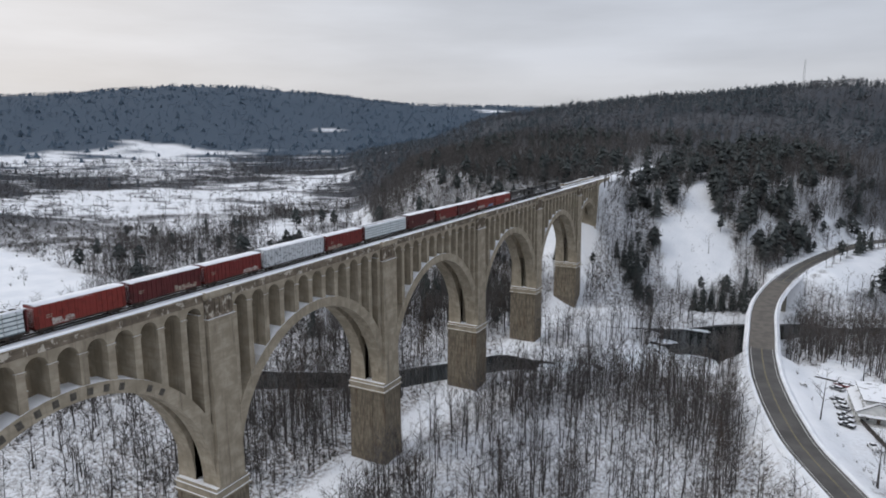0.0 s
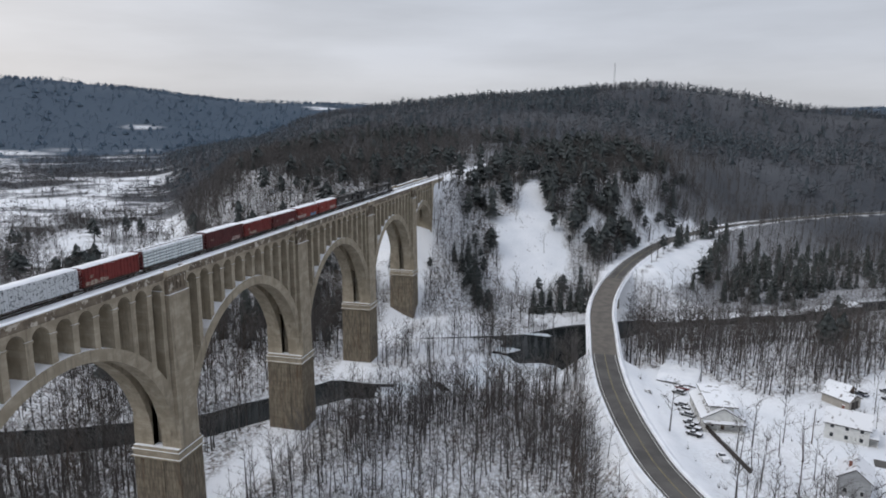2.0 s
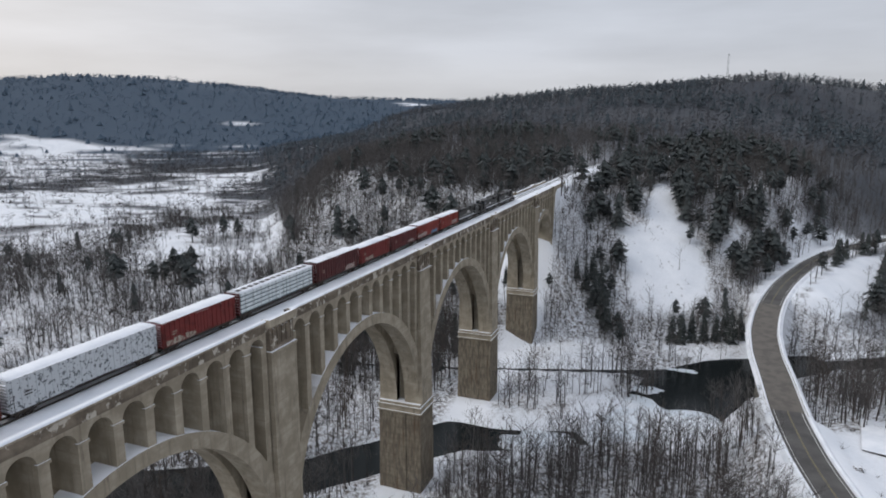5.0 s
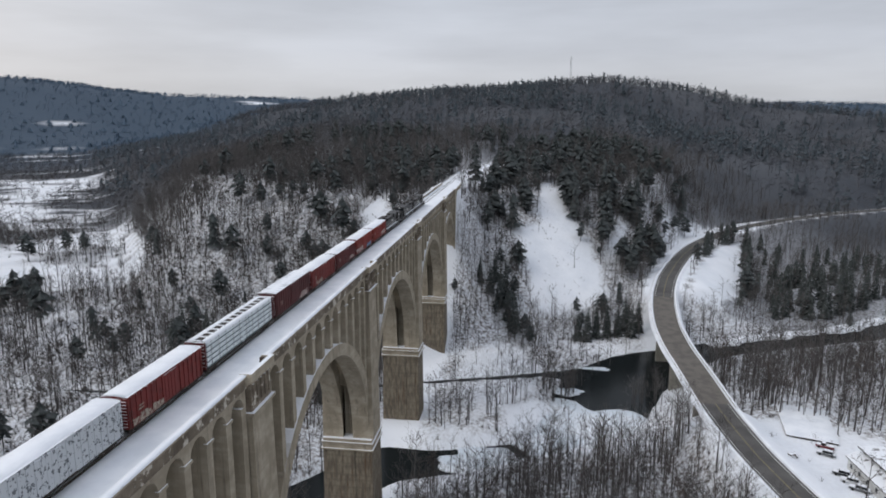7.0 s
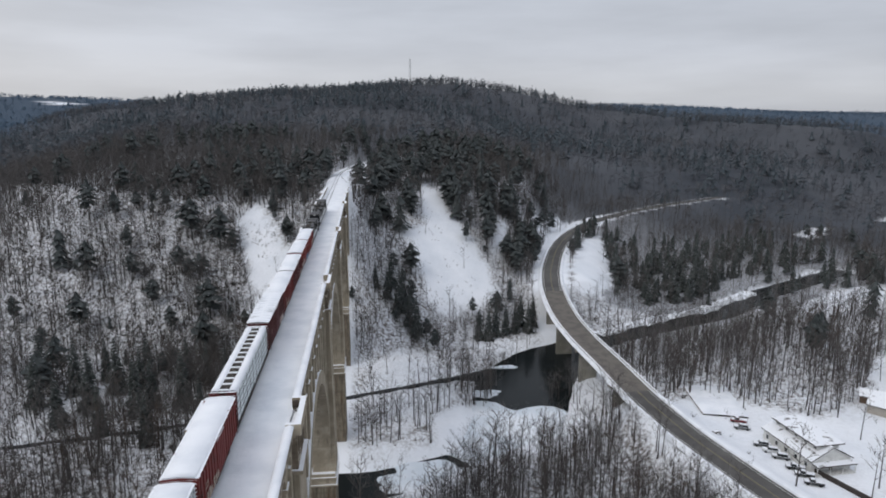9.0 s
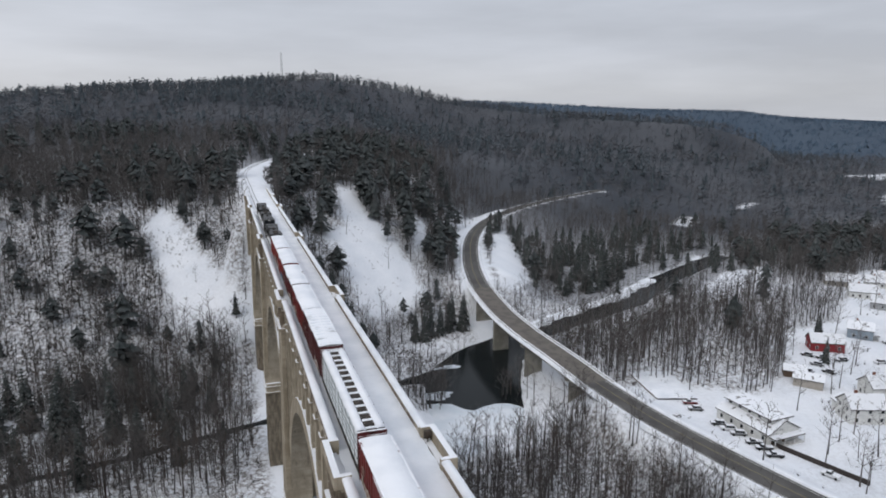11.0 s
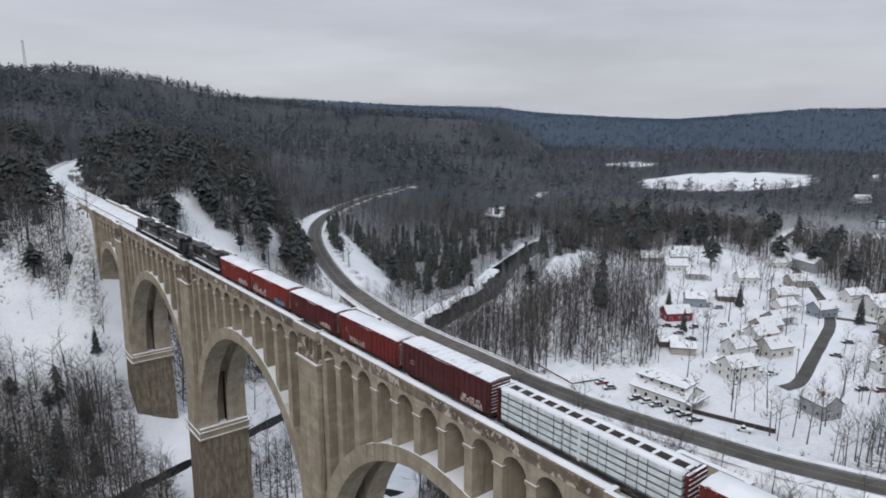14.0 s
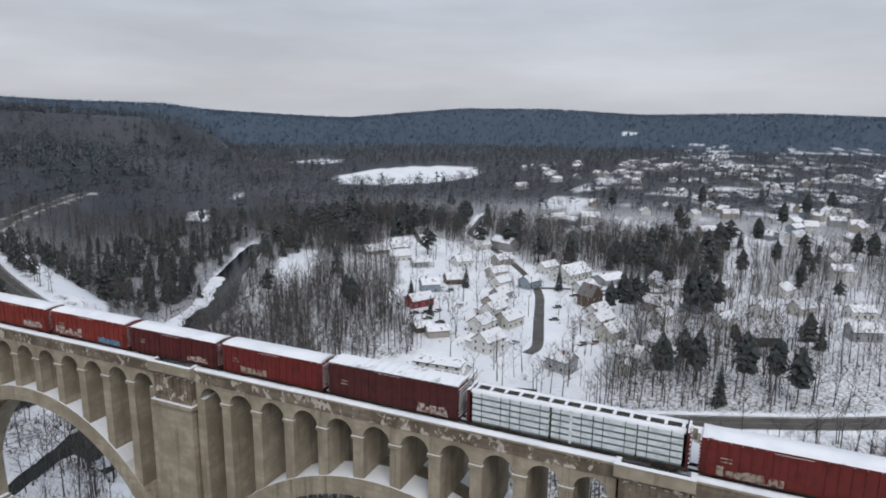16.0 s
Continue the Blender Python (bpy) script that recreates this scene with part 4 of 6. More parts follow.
def lumber_car(length, label, seed):
    """A centre-beam flat car stacked with wrapped lumber."""
    car = thing("lumber_car", label, "lumber car", "cars of the train")
    h = length / 2 - 0.55
    part("floor", boxes((-1.45, 1.45, -h, h, 0.75, 1.08)), M_GRIME, car)
    for e in (-1, 1):
        a, b = sorted((e * h, e * (h - 0.25)))
        part("bulkhead", boxes((-1.4, 1.4, a, b, 1.08, 4.75)), M_RED[2], car, "dark red end bulkhead")
        bm = bmesh.new()
        for k in range(7):
            a, b = sorted((e * (h - 0.01), e * (h + 0.12)))
            box(bm, -1.35, 1.35, a, b, 1.3 + k * 0.48, 1.52 + k * 0.48)
        part("bulkhead_ribs", bm, M_RED[2], car)
        truck_parts(car, e * (h - 2.2))
    part("centre_beam", boxes((-0.1, 0.1, -h, h, 1.08, 4.7)), M_GRIME, car)
    part("top_chord", boxes((-0.5, 0.5, -h, h, 4.62, 4.74)), M_GRIME, car)
    couplers(car, h)
    rng = random.Random(seed)
    n = 5
    run = (2 * h - 1.2) / n
    wrap = band = None
    for s in (-1, 1):
        for lay in range(5):
            for i in range(n):
                y = -h + 0.6 + run * (i + 0.5) + (0.25 if i > n / 2 else -0.25) * 0.3
                m = pose(s * (0.78 + rng.uniform(-0.02, 0.02)), y, 1.12 + lay * 0.69)
                if wrap is None:
                    bm = boxes((-0.62, 0.62, -run / 2 + 0.05, run / 2 - 0.05, 0.2, 0.66), bevel=0.03)
                    wrap = part("lumber_pack", bm, M_WRAP, car, "white-wrapped lumber pack")
                    wrap.matrix_basis = m
                    bm = boxes((-0.6, 0.6, -run / 2 + 0.08, run / 2 - 0.08, 0.0, 0.2))
                    band = part("pack_bearer", bm, M_WRAPBAND, car, "dark bearer under a lumber pack")
                    band.matrix_basis = m
                else:
                    again(wrap, car, m)
                    again(band, car, m)
        for i in range(2 * n):
            y = -h + 0.6 + (2 * h - 1.2) * (i + 0.5) / (2 * n)
            part("strap", boxes((-0.012, 0.012, y - 0.03, y + 0.03, 1.1, 4.62)), M_GRIME, car).matrix_basis = pose(s * 1.43, 0, 0)
    for s in (-1, 1):
        ob = snow_cap(car, 0.46, -h + 0.4, h - 0.4, 4.68, seed + s)
        ob.matrix_basis = pose(s * 0.92, 0, 0)
    for i in range(14):
        y = -h + 0.7 + (2 * h - 1.4) * i / 13
        part("top_bracket", boxes((-0.5, 0.5, y - 0.16, y + 0.16, 4.73, 4.83)), M_SNOW, car)
    part("mid_post", boxes((-1.46, 1.46, -0.14, 0.14, 1.08, 4.66)), M_WRAP, car)
    return car


def locomotive(label):
    """A six-axle road diesel: cab, long hood, walkways, handrails."""
    car = thing("locomotive", label, "locomotive", "locomotives at the head of the train")
    h = 10.6
    part("underframe", boxes((-1.5, 1.5, -h, h, 1.15, 1.5)), M_BLACK, car)
    part("fuel_tank", boxes((-1.35, 1.35, -2.6, 2.6, 0.35, 1.16), bevel=0.15), M_BLACK, car)
    part("long_hood", boxes((-0.98, 0.98, -h + 1.0, 5.0, 1.5, 4.35), bevel=0.12), M_BLACK, car)
    part("radiator_wing", boxes((-1.45, 1.45, -h + 1.4, -h + 6.2, 3.75, 4.55), bevel=0.1), M_BLACK, car)
    part("dynamic_brake_hood", boxes((-1.25, 1.25, 0.6, 4.6, 3.5, 4.5), bevel=0.08), M_BLACK, car)
    cab = part("cab", boxes((-1.5, 1.5, 5.0, 7.6, 1.5, 4.5), bevel=0.12), M_BLACK, car)
    part("nose", boxes((-1.1, 1.1, 7.6, 9.9, 1.5, 3.3), bevel=0.15), M_BLACK, car)
    part("pilot", boxes((-1.45, 1.45, 10.0, 10.65, 0.25, 1.5)), M_BLACK, car)
    for s in (-1, 1):
        part("side_window", boxes((-0.02, 0.02, 5.5, 7.0, 3.3, 4.05)), M_GLASS, cab).matrix_basis = pose(s * 1.505, 0, 0)
        part("windscreen", boxes((-0.5, 0.5, 7.6, 7.63, 3.5, 4.15)), M_GLASS, cab).matrix_basis = pose(s * 0.72, 0, 0)
        bm = bmesh.new()
        for i in range(11):
            y = -h + 0.6 + i * 1.5
            tube(bm, (s * 1.46, y, 1.5), (s * 1.46, y, 2.5), 0.025, 0.025, 4)
        tube(bm, (s * 1.46, -h + 0.6, 2.5), (s * 1.46, -h + 15.6, 2.5), 0.025, 0.025, 4)
        part("handrail", bm, M_WHITEPAINT, car, "pale handrail along the walkway")
        part("walkway_snow", boxes((min(s * 1.0, s * 1.45), max(s * 1.0, s * 1.45), -h + 0.5, 4.9, 1.505, 1.56)), M_SNOW, car)
        for k in range(3):
            part("hood_mark_bar", boxes((-0.01, 0.01, -0.9 + k * 0.7, -0.4 + k * 0.7, 2.5, 3.1)), M_WHITEPAINT, car).matrix_basis = pose(s * 1.0, -0.8, 0)
        for k in range(6):
            y = -h + 1.8 + k * 0.7
            part("grille", boxes((-0.015, 0.015, y, y + 0.5, 3.85, 4.4)), M_GRIME, car).matrix_basis = pose(s * 1.46, 0, 0)
    for k in range(3):
        bm = bmesh.new()
        tube(bm, (0, -h + 2.2 + k * 1.5, 4.5), (0, -h + 2.2 + k * 1.5, 4.68), 0.62, 0.62, 14)
        part("radiator_fan", bm, M_GRIME, car)
    part("exhaust_stack", boxes((-0.3, 0.3, -1.2, -0.2, 4.3, 4.7)), M_GRIME, car)
    part("headlight", boxes((-0.25, 0.25, 7.63, 7.7, 4.2, 4.42)), M_WHITEPAINT, cab)
    for e in (-1, 1):
        truck_parts(car, e * 6.4, 1.95, 3)
    couplers(car, h)
    return car


def on_track(y):
    return pose(TRACK + float(rail_bend(y)), y, RAIL)


front = 171.0
loco = locomotive("black diesel locomotive hauling freight cars across the viaduct")
for k in range(3):
    y = front - 11.1 - 22.4 * k
    if k == 0:
        loco.matrix_basis = on_track(y)
    else:
        copy_thing(loco, on_track(y) @ pose(0, 0, 0, 0, 0, 180 if k == 1 else 0))
cursor = front - 67.2
ORDER = [("box", 16.35, 4.55, M_RED[1], "bright red boxcar with a snow-covered roof", (( -4, 1.3, 5, 1.1, G[2]),)),
         ("box", 16.35, 4.6, M_RED[1], "bright red boxcar with pale and blue graffiti", ((4.5, 1.2, 6, 1.2, G[2]), (-4, 1.1, 6, 0.9, G[1]))),
         ("box", 16.35, 4.5, M_RED[2], "dark red boxcar with snow on its roof", ((-4, 1.3, 5, 0.9, G[2]),)),
         ("box", 16.35, 4.6, M_RED[0], "red boxcar with pale graffiti along its side", ((3, 1.2, 5, 1.0, G[0]),)),
         ("brown", 17.8, 5.0, M_BROWN, "long brown boxcar with a bare grey ribbed roof", ((-5, 1.1, 5, 1.0, G[2]),)),
         ("lumber", 23.9, 0, None, "centre-beam car loaded with white-wrapped lumber", ()),
         ("box", 16.9, 4.7, M_RED[0], "red boxcar with snowy roof and pale painted scrawl", ((4, 1.1, 8, 0.9, G[0]),)),
         ("white", 22.5, 4.9, M_CARWHITE, "white insulated boxcar with speckled dirty sides", ()),
         ("box", 17.1, 4.7, M_RED[0], "red boxcar with pale graffiti near one end", ((-5, 1.1, 6, 1.0, G[2]),)),
         ("box", 17.1, 4.7, M_RED[2], "deep red boxcar with a low graffiti scrawl", ((-4.5, 1.1, 6, 1.1, G[0]),)),
         ("box", 17.1, 4.8, M_RED[1], "orange-red boxcar with snow-capped roof and white graffiti", ((3, 1.1, 4, 1.2, G[2]),)),
         ("lumber", 23.0, 0, None, "centre-beam car stacked with pale wrapped lumber under snow", ()),
         ("brown", 18.6, 5.1, M_BROWN, "dark brown boxcar with worn lower sides and white mark", ((2, 1.1, 7, 0.8, G[0]),)),
         ("brown", 18.6, 5.1, M_BROWN, "dark brown boxcar with blue graffiti and snow strips", ((-6, 1.1, 7, 1.3, G[1]),))]
for i, (kind_, ln, ht, paint, label, graf) in enumerate(ORDER):
    if kind_ == "lumber":
        car = lumber_car(ln, label, 30 + i)
    else:
        car = boxcar(ln, ht, paint, label, 50 + i, "bare" if kind_ == "brown" else "snow", graf, kind_ == "white")
    car.matrix_basis = on_track(cursor - ln / 2)
    cursor -= ln

# posts and small cabinet on the deck edge
sign = thing("trackside_sign", "small dark trackside equipment box on the parapet", "sign")
part("plate", boxes((-0.35, 0.35, -0.2, 0.2, 0.5, 1.3)), M_GRIME, sign)
part("post", boxes((-0.06, 0.06, -0.06, 0.06, 0.0, 0.5)), M_STEEL, sign)
sign.matrix_basis = pose(4.8, 2.4, FLOOR)

# ---- the village ----
def wallmat(name, c):
    m = Mat(name, 0.75)
    out = m.mix(m.step(m.noise(0.6, 5), 0.4, 0.7), c, tuple(v * 0.82 for v in c))
    lap = m.noise(1.0, 1, (0.01, 0.01, 4.0))
    return m.done(m.mix(m.times(m.step(lap, 0.5, 0.6), 0.2), out, tuple(v * 0.6 for v in c)))


WALLS = {"white": wallmat("white_clapboard", (0.68, 0.68, 0.66)), "cream": wallmat("cream_clapboard", (0.56, 0.55, 0.50)), "grey": wallmat("grey_siding", (0.36, 0.37, 0.38)),
         "red": wallmat("red_barn_boards", (0.24, 0.03, 0.035)), "brown": wallmat("brown_boards", (0.13, 0.09, 0.065)), "dark": wallmat("dark_barn_boards", (0.05, 0.042, 0.038)),
         "blue": wallmat("blue_grey_siding", (0.27, 0.32, 0.37)), "tan": wallmat("tan_siding", (0.40, 0.37, 0.33))}
M_SHINGLE = plain("snow_covered_shingles", (0.10, 0.09, 0.085), (0.15, 0.14, 0.13), snow=0.97, scale=0.9)
M_BRICK = plain("chimney_brick", (0.22, 0.09, 0.06), (0.15, 0.06, 0.045), scale=4, snow=0.9)
M_TRIM = plain("white_trim", (0.7, 0.7, 0.69), rough=0.6)


def house(x, y, w, l, h, turn, wall="white", label="", storeys=2, porch=True, chimney=True, pitch=0.75, name="house", wing=False, dormer=False):
    """A gabled house: walls, roof slabs, framed windows, door, porch, chimney. Ridge along its length."""
    z = float(min(height(x + a, y + b) for a in (-w / 2, 0, w / 2) for b in (-l / 2, 0, l / 2)))
    hs = thing(name, label, name if name != "house" else "house", m=pose(x, y, z, 0, 0, turn))
    W, top, ridge = w / 2, h, h + w / 2 * pitch
    bm = bmesh.new()
    prof = [(-W, -1.0), (W, -1.0), (W, top), (0, ridge), (-W, top)]
    a, b = [bm.verts.new((px, -l / 2, pz)) for px, pz in prof], [bm.verts.new((px, l / 2, pz)) for px, pz in prof]
    bm.faces.new(a), bm.faces.new(b[::-1])
    for i in range(5):
        bm.faces.new((a[i], b[i], b[(i + 1) % 5], a[(i + 1) % 5]))
    part("wall", bm, WALLS[wall], hs)
    for s in (-1, 1):
        bm = bmesh.new()
        o, t = 0.5, 0.28
        p = [(0.0, ridge + 0.02), (s * (W + o), top - o * pitch + 0.02), (s * (W + o), top - o * pitch + 0.02 + t), (0.0, ridge + 0.02 + t)]
        a, b = [bm.verts.new((px, -l / 2 - 0.4, pz)) for px, pz in p], [bm.verts.new((px, l / 2 + 0.4, pz)) for px, pz in p]
        bm.faces.new(a), bm.faces.new(b[::-1])
        for i in range(4):
            bm.faces.new((a[i], b[i], b[(i + 1) % 4], a[(i + 1) % 4]))
        part("roof", bm, M_SHINGLE, hs, "roof slope under snow")
    if name != "barn":
        for st in range(storeys):
            zc = 1.0 + st * 2.7
            if zc + 1.3 > top:
                break
            n = max(2, int(l / 3.2))
            for s in (-1, 1):
                for i in range(n):
                    yy = -l / 2 + l * (i + 0.5) / n
                    win = part("window", boxes((-0.05, 0.05, yy - 0.55, yy + 0.55, zc, zc + 1.35)), M_TRIM, hs)
                    win.matrix_basis = pose(s * (W + 0.03), 0, 0)
                    part("pane", boxes((-0.02, 0.02, yy - 0.44, yy + 0.44, zc + 0.1, zc + 1.25)), M_GLASS, win).matrix_basis = pose(s * 0.05, 0, 0)
                for i in range(2):
                    xx = (i - 0.5) * w * 0.5
                    win = part("window", boxes((xx - 0.5, xx + 0.5, -0.05, 0.05, zc, zc + 1.35)), M_TRIM, hs)
                    win.matrix_basis = pose(0, s * (l / 2 + 0.03), 0)
                    part("pane", boxes((xx - 0.4, xx + 0.4, -0.02, 0.02, zc + 0.1, zc + 1.25)), M_GLASS, win).matrix_basis = pose(0, s * 0.05, 0)
        if storeys:
            part("door", boxes((-0.5, 0.5, -l / 2 - 0.08, -l / 2 + 0.02, 0.1, 2.2)), WALLS["brown"], hs)
    else:
        part("barn_door", boxes((-W * 0.55, W * 0.55, -l / 2 - 0.1, -l / 2 + 0.02, 0.0, h * 0.9)), WALLS["dark"], hs)
    if porch:
        part("porch_roof", boxes((-W, W, -l / 2 - 2.3, -l / 2 - 0.01, 2.5, 2.85)), M_SHINGLE, hs)
        part("porch_floor", boxes((-W, W, -l / 2 - 2.2, -l / 2 - 0.01, -0.8, 0.25)), M_TRIM, hs)
        for i in range(4):
            xx = -W + 0.15 + (w - 0.3) * i / 3
            part("porch_post", boxes((xx - 0.08, xx + 0.08, -l / 2 - 2.15, -l / 2 - 1.99, 0.25, 2.5)), M_TRIM, hs)
    if chimney:
        part("chimney", boxes((W * 0.25, W * 0.25 + 0.7, l * 0.12, l * 0.12 + 0.7, top, ridge + 0.9)), M_BRICK, hs)
    if wing:
        bm = bmesh.new()
        prof = [(-2.6, -1.0), (2.6, -1.0), (2.6, top * 0.6), (0, top * 0.6 + 1.7), (-2.6, top * 0.6)]
        a, b = [bm.verts.new((W - 0.2, py + l * 0.15, pz)) for py, pz in prof], [bm.verts.new((W + 4.5, py + l * 0.15, pz)) for py, pz in prof]
        bm.faces.new(a), bm.faces.new(b[::-1])
        for i in range(5):
            bm.faces.new((a[i], b[i], b[(i + 1) % 5], a[(i + 1) % 5]))
        part("wing", bm, [WALLS[wall]], hs)
        for s in (-1, 1):
            bm = bmesh.new()
            p = [(0.0, top * 0.6 + 1.75), (s * 3.0, top * 0.6 - 0.2), (s * 3.0, top * 0.6 + 0.06), (0.0, top * 0.6 + 2.0)]
            a, b = [bm.verts.new((W - 0.1, py + l * 0.15, pz)) for py, pz in p], [bm.verts.new((W + 4.9, py + l * 0.15, pz)) for py, pz in p]
            bm.faces.new(a), bm.faces.new(b[::-1])
            for i in range(4):
                bm.faces.new((a[i], b[i], b[(i + 1) % 4], a[(i + 1) % 4]))
            part("wing_roof", bm, M_SHINGLE, hs)
    if dormer:
        part("dormer_wall", boxes((-W * 0.55, W * 0.55, -l / 2 + 1.5, l / 2 - 1.5, top, ridge + 0.1)), WALLS[wall], hs)
        part("dormer_roof", boxes((-W * 0.75, W * 0.75, -l / 2 + 0.8, l / 2 - 0.8, ridge + 0.1, ridge + 0.45)), M_SHINGLE, hs)
        for s in (-1, 1):
            for i in range(5):
                yy = -l / 2 + 2.4 + (l - 4.8) * i / 4
                part("dormer_window", boxes((-0.03, 0.03, yy - 0.5, yy + 0.5, ridge - 1.1, ridge - 0.2)), M_GLASS, hs).matrix_basis = pose(s * (W * 0.55 + 0.02), 0, 0)
    return hs


def car_paint(name, c):
    m = Mat(name, 0.35, spec=0.5)
    return m.done(snowy(m, m.mix(m.step(m.noise(1.5, 3), 0.4, 0.7), c, tuple(v * 0.8 for v in c)), cover=0.7, scale=1.1), None)


PAINT = {"red": car_paint("red_car_paint", (0.16, 0.015, 0.02)), "black": car_paint("black_car_paint", (0.015, 0.016, 0.018)), "grey": car_paint("grey_car_paint", (0.12, 0.125, 0.13)),
         "white": car_paint("white_car_paint", (0.62, 0.63, 0.64)), "blue": car_paint("dark_blue_car_paint", (0.03, 0.04, 0.07))}
M_TYRE = plain("tyre_rubber", (0.02, 0.02, 0.02), rough=0.9)


def car_thing(x, y, turn, colour, truck=False, z=None):
    z = float(height(x, y)) if z is None else z
    c = thing("pickup_truck" if truck else "car", f"parked {colour} {'pickup truck' if truck else 'car'} with snow on its roof", "pickup truck" if truck else "car",
              "parked vehicles", m=pose(x, y, z + 0.02, 0, 0, turn))
    bm = bmesh.new()
    box(bm, -0.9, 0.9, -2.3, 2.3, 0.35, 0.95, taper=0.05, bevel=0.08)
    part("body", bm, PAINT[colour], c)
    y0, y1 = (-0.3, 1.1) if truck else (-1.7, 1.0)
    bm = bmesh.new()
    box(bm, -0.8, 0.8, y0, y1, 0.94, 1.55, taper=0.2)
    cabin = part("cabin", bm, M_GLASS, c, "dark glass cabin")
    part("roof", boxes((-0.62, 0.62, y0 + 0.2, y1 - 0.25, 1.53, 1.6)), PAINT[colour], c)
    for sx in (-1, 1):
        for yy in (-1.45, 1.45):
            bm = bmesh.new()
            tube(bm, (sx * 0.72, yy, 0.34), (sx * 0.92, yy, 0.34), 0.34, 0.34, 12)
            part("wheel", bm, M_TYRE, c)
        part("headlight", boxes((-0.18, 0.18, 2.29, 2.32, 0.62, 0.76)), M_TRIM, c).matrix_basis = pose(sx * 0.6, 0, 0)
    if truck:
        part("load_bed", boxes((-0.88, 0.88, -2.28, -0.4, 0.9, 1.12)), PAINT[colour], c)
    return c


# the long building by the road with its yard
house(131, 84, 11.5, 19, 3.4, 4, "white", "long white roadside inn with a raised snowy roof and awning", 1, True, False, 0.55, dormer=True)
yard = thing("yard_terrace", "snow-topped yard terrace held by a dark timber wall", "terrace")
yz = float(height(128, 118)) + 0.9
corner = [(115.5, 110.0), (119.5, 131.5), (133.0, 128.0), (128.0, 106.0)]
bm = bmesh.new()
low, high = [bm.verts.new((a, b, yz - 5.5)) for a, b in corner], [bm.verts.new((a, b, yz - 0.35)) for a, b in corner]
bm.faces.new(low[::-1]), bm.faces.new(high)
for i in range(4):
    bm.faces.new((low[i], low[(i + 1) % 4], high[(i + 1) % 4], high[i]))
part("fill", bm, WALLS["dark"], yard)
mid = (sum(a for a, b in corner) / 4, sum(b for a, b in corner) / 4)
n = 12
vs, fs = [], []
for i in range(n + 1):
    for k in range(n + 1):
        u, w = i / n, k / n
        a = [(1 - u) * (1 - w), u * (1 - w), u * w, (1 - u) * w]
        px_, py_ = (sum(q * c[m_] for q, c in zip(a, corner)) for m_ in (0, 1))
        rim_ = min(u, w, 1 - u, 1 - w)
        vs.append((mid[0] + (px_ - mid[0]) * 1.03, mid[1] + (py_ - mid[1]) * 1.03, yz - 0.34 + 0.4 * min(1, rim_ * 8) + 0.15 * float(vnoise(np.array(px_ * 0.5), np.array(py_ * 0.5)))))
for i in range(n):
    fs += [(i * (n + 1) + k, i * (n + 1) + k + 1, (i + 1) * (n + 1) + k + 1, (i + 1) * (n + 1) + k) for k in range(n)]
link_mesh("snow_top", vs, fs, M_SNOW, yard, "trodden snow over the terrace", True)
for (ax, ay), (bx, by) in zip(corner[:2], corner[1:3]):
    count = int(math.hypot(bx - ax, by - ay) / 1.1)
    ang = math.degrees(math.atan2(by - ay, bx - ax))
    for i in range(count):
        q = (i + 0.5) / count
        part("board", boxes((-0.5, 0.5, -0.09, 0.09, -5.2, -0.3)), WALLS["brown"], yard).matrix_basis = pose(ax + (bx - ax) * q, ay + (by - ay) * q, yz, 0, 0, ang)
wall = thing("garden_wall", "long dark retaining wall capped with snow", "wall", m=pose(0, 0, 0))
for i in range(9):
    f = i / 9
    x, y = 127.5 + 8.5 * f * 0.9, 73 - 24 * f
    zz = float(height(x, y))
    part("panel", boxes((-0.2, 0.2, -1.36, 1.36, -0.6, 1.3)), WALLS["dark"], wall).matrix_basis = pose(x, y, zz, 0, 0, 17)
table = thing("picnic_table", "snow-topped wooden picnic table in the yard", "picnic table", m=pose(111.5, 95, float(height(111.5, 95)), 0, 0, 20))
part("top", boxes((-0.9, 0.9, -0.4, 0.4, 0.72, 0.78)), M_TIE, table)
for s in (-1, 1):
    part("bench", boxes((-0.9, 0.9, s * 0.8 - 0.13, s * 0.8 + 0.13, 0.42, 0.48)), M_TIE, table)
    part("leg", boxes((s * 0.7 - 0.05, s * 0.7 + 0.05, -0.8, 0.8, 0.0, 0.72)), M_TIE, table)
for x, y, t, c, tr in ((123.5, 104, 60, "red", True), (122.0, 99.5, 62, "grey", False), (121.8, 89, 62, "black", False), (122.3, 85.5, 62, "white", False), (122.8, 82, 60, "grey", False),
                       (123.2, 76.5, 62, "black", True), (123.4, 73.0, 62, "black", True), (123.2, 69.0, 60, "black", True), (129, 56.5, 20, "white", True),
                       (195, 126, 30, "black", False), (198, 122, 40, "black", False), (190, 117, 30, "grey", False), (203, 118, 80, "black", False), (188, 110, 20, "black", False), (181, 113, 30, "blue", False),
                       (215, 112, 80, "white", False), (177, 72, 65, "white", True), (187, 47, 60, "black", False), (191, 43, 60, "red", False), (215, 66, 20, "black", False), (243, 106, 70, "black", False),
                       (226, 43, 75, "black", False), (214, 24, 15, "grey", False), (262, 68, 20, "black", False), (240, 128, 60, "grey", False), (236, 70, 40, "blue", False)):
    car_thing(x, y, t, c, tr)
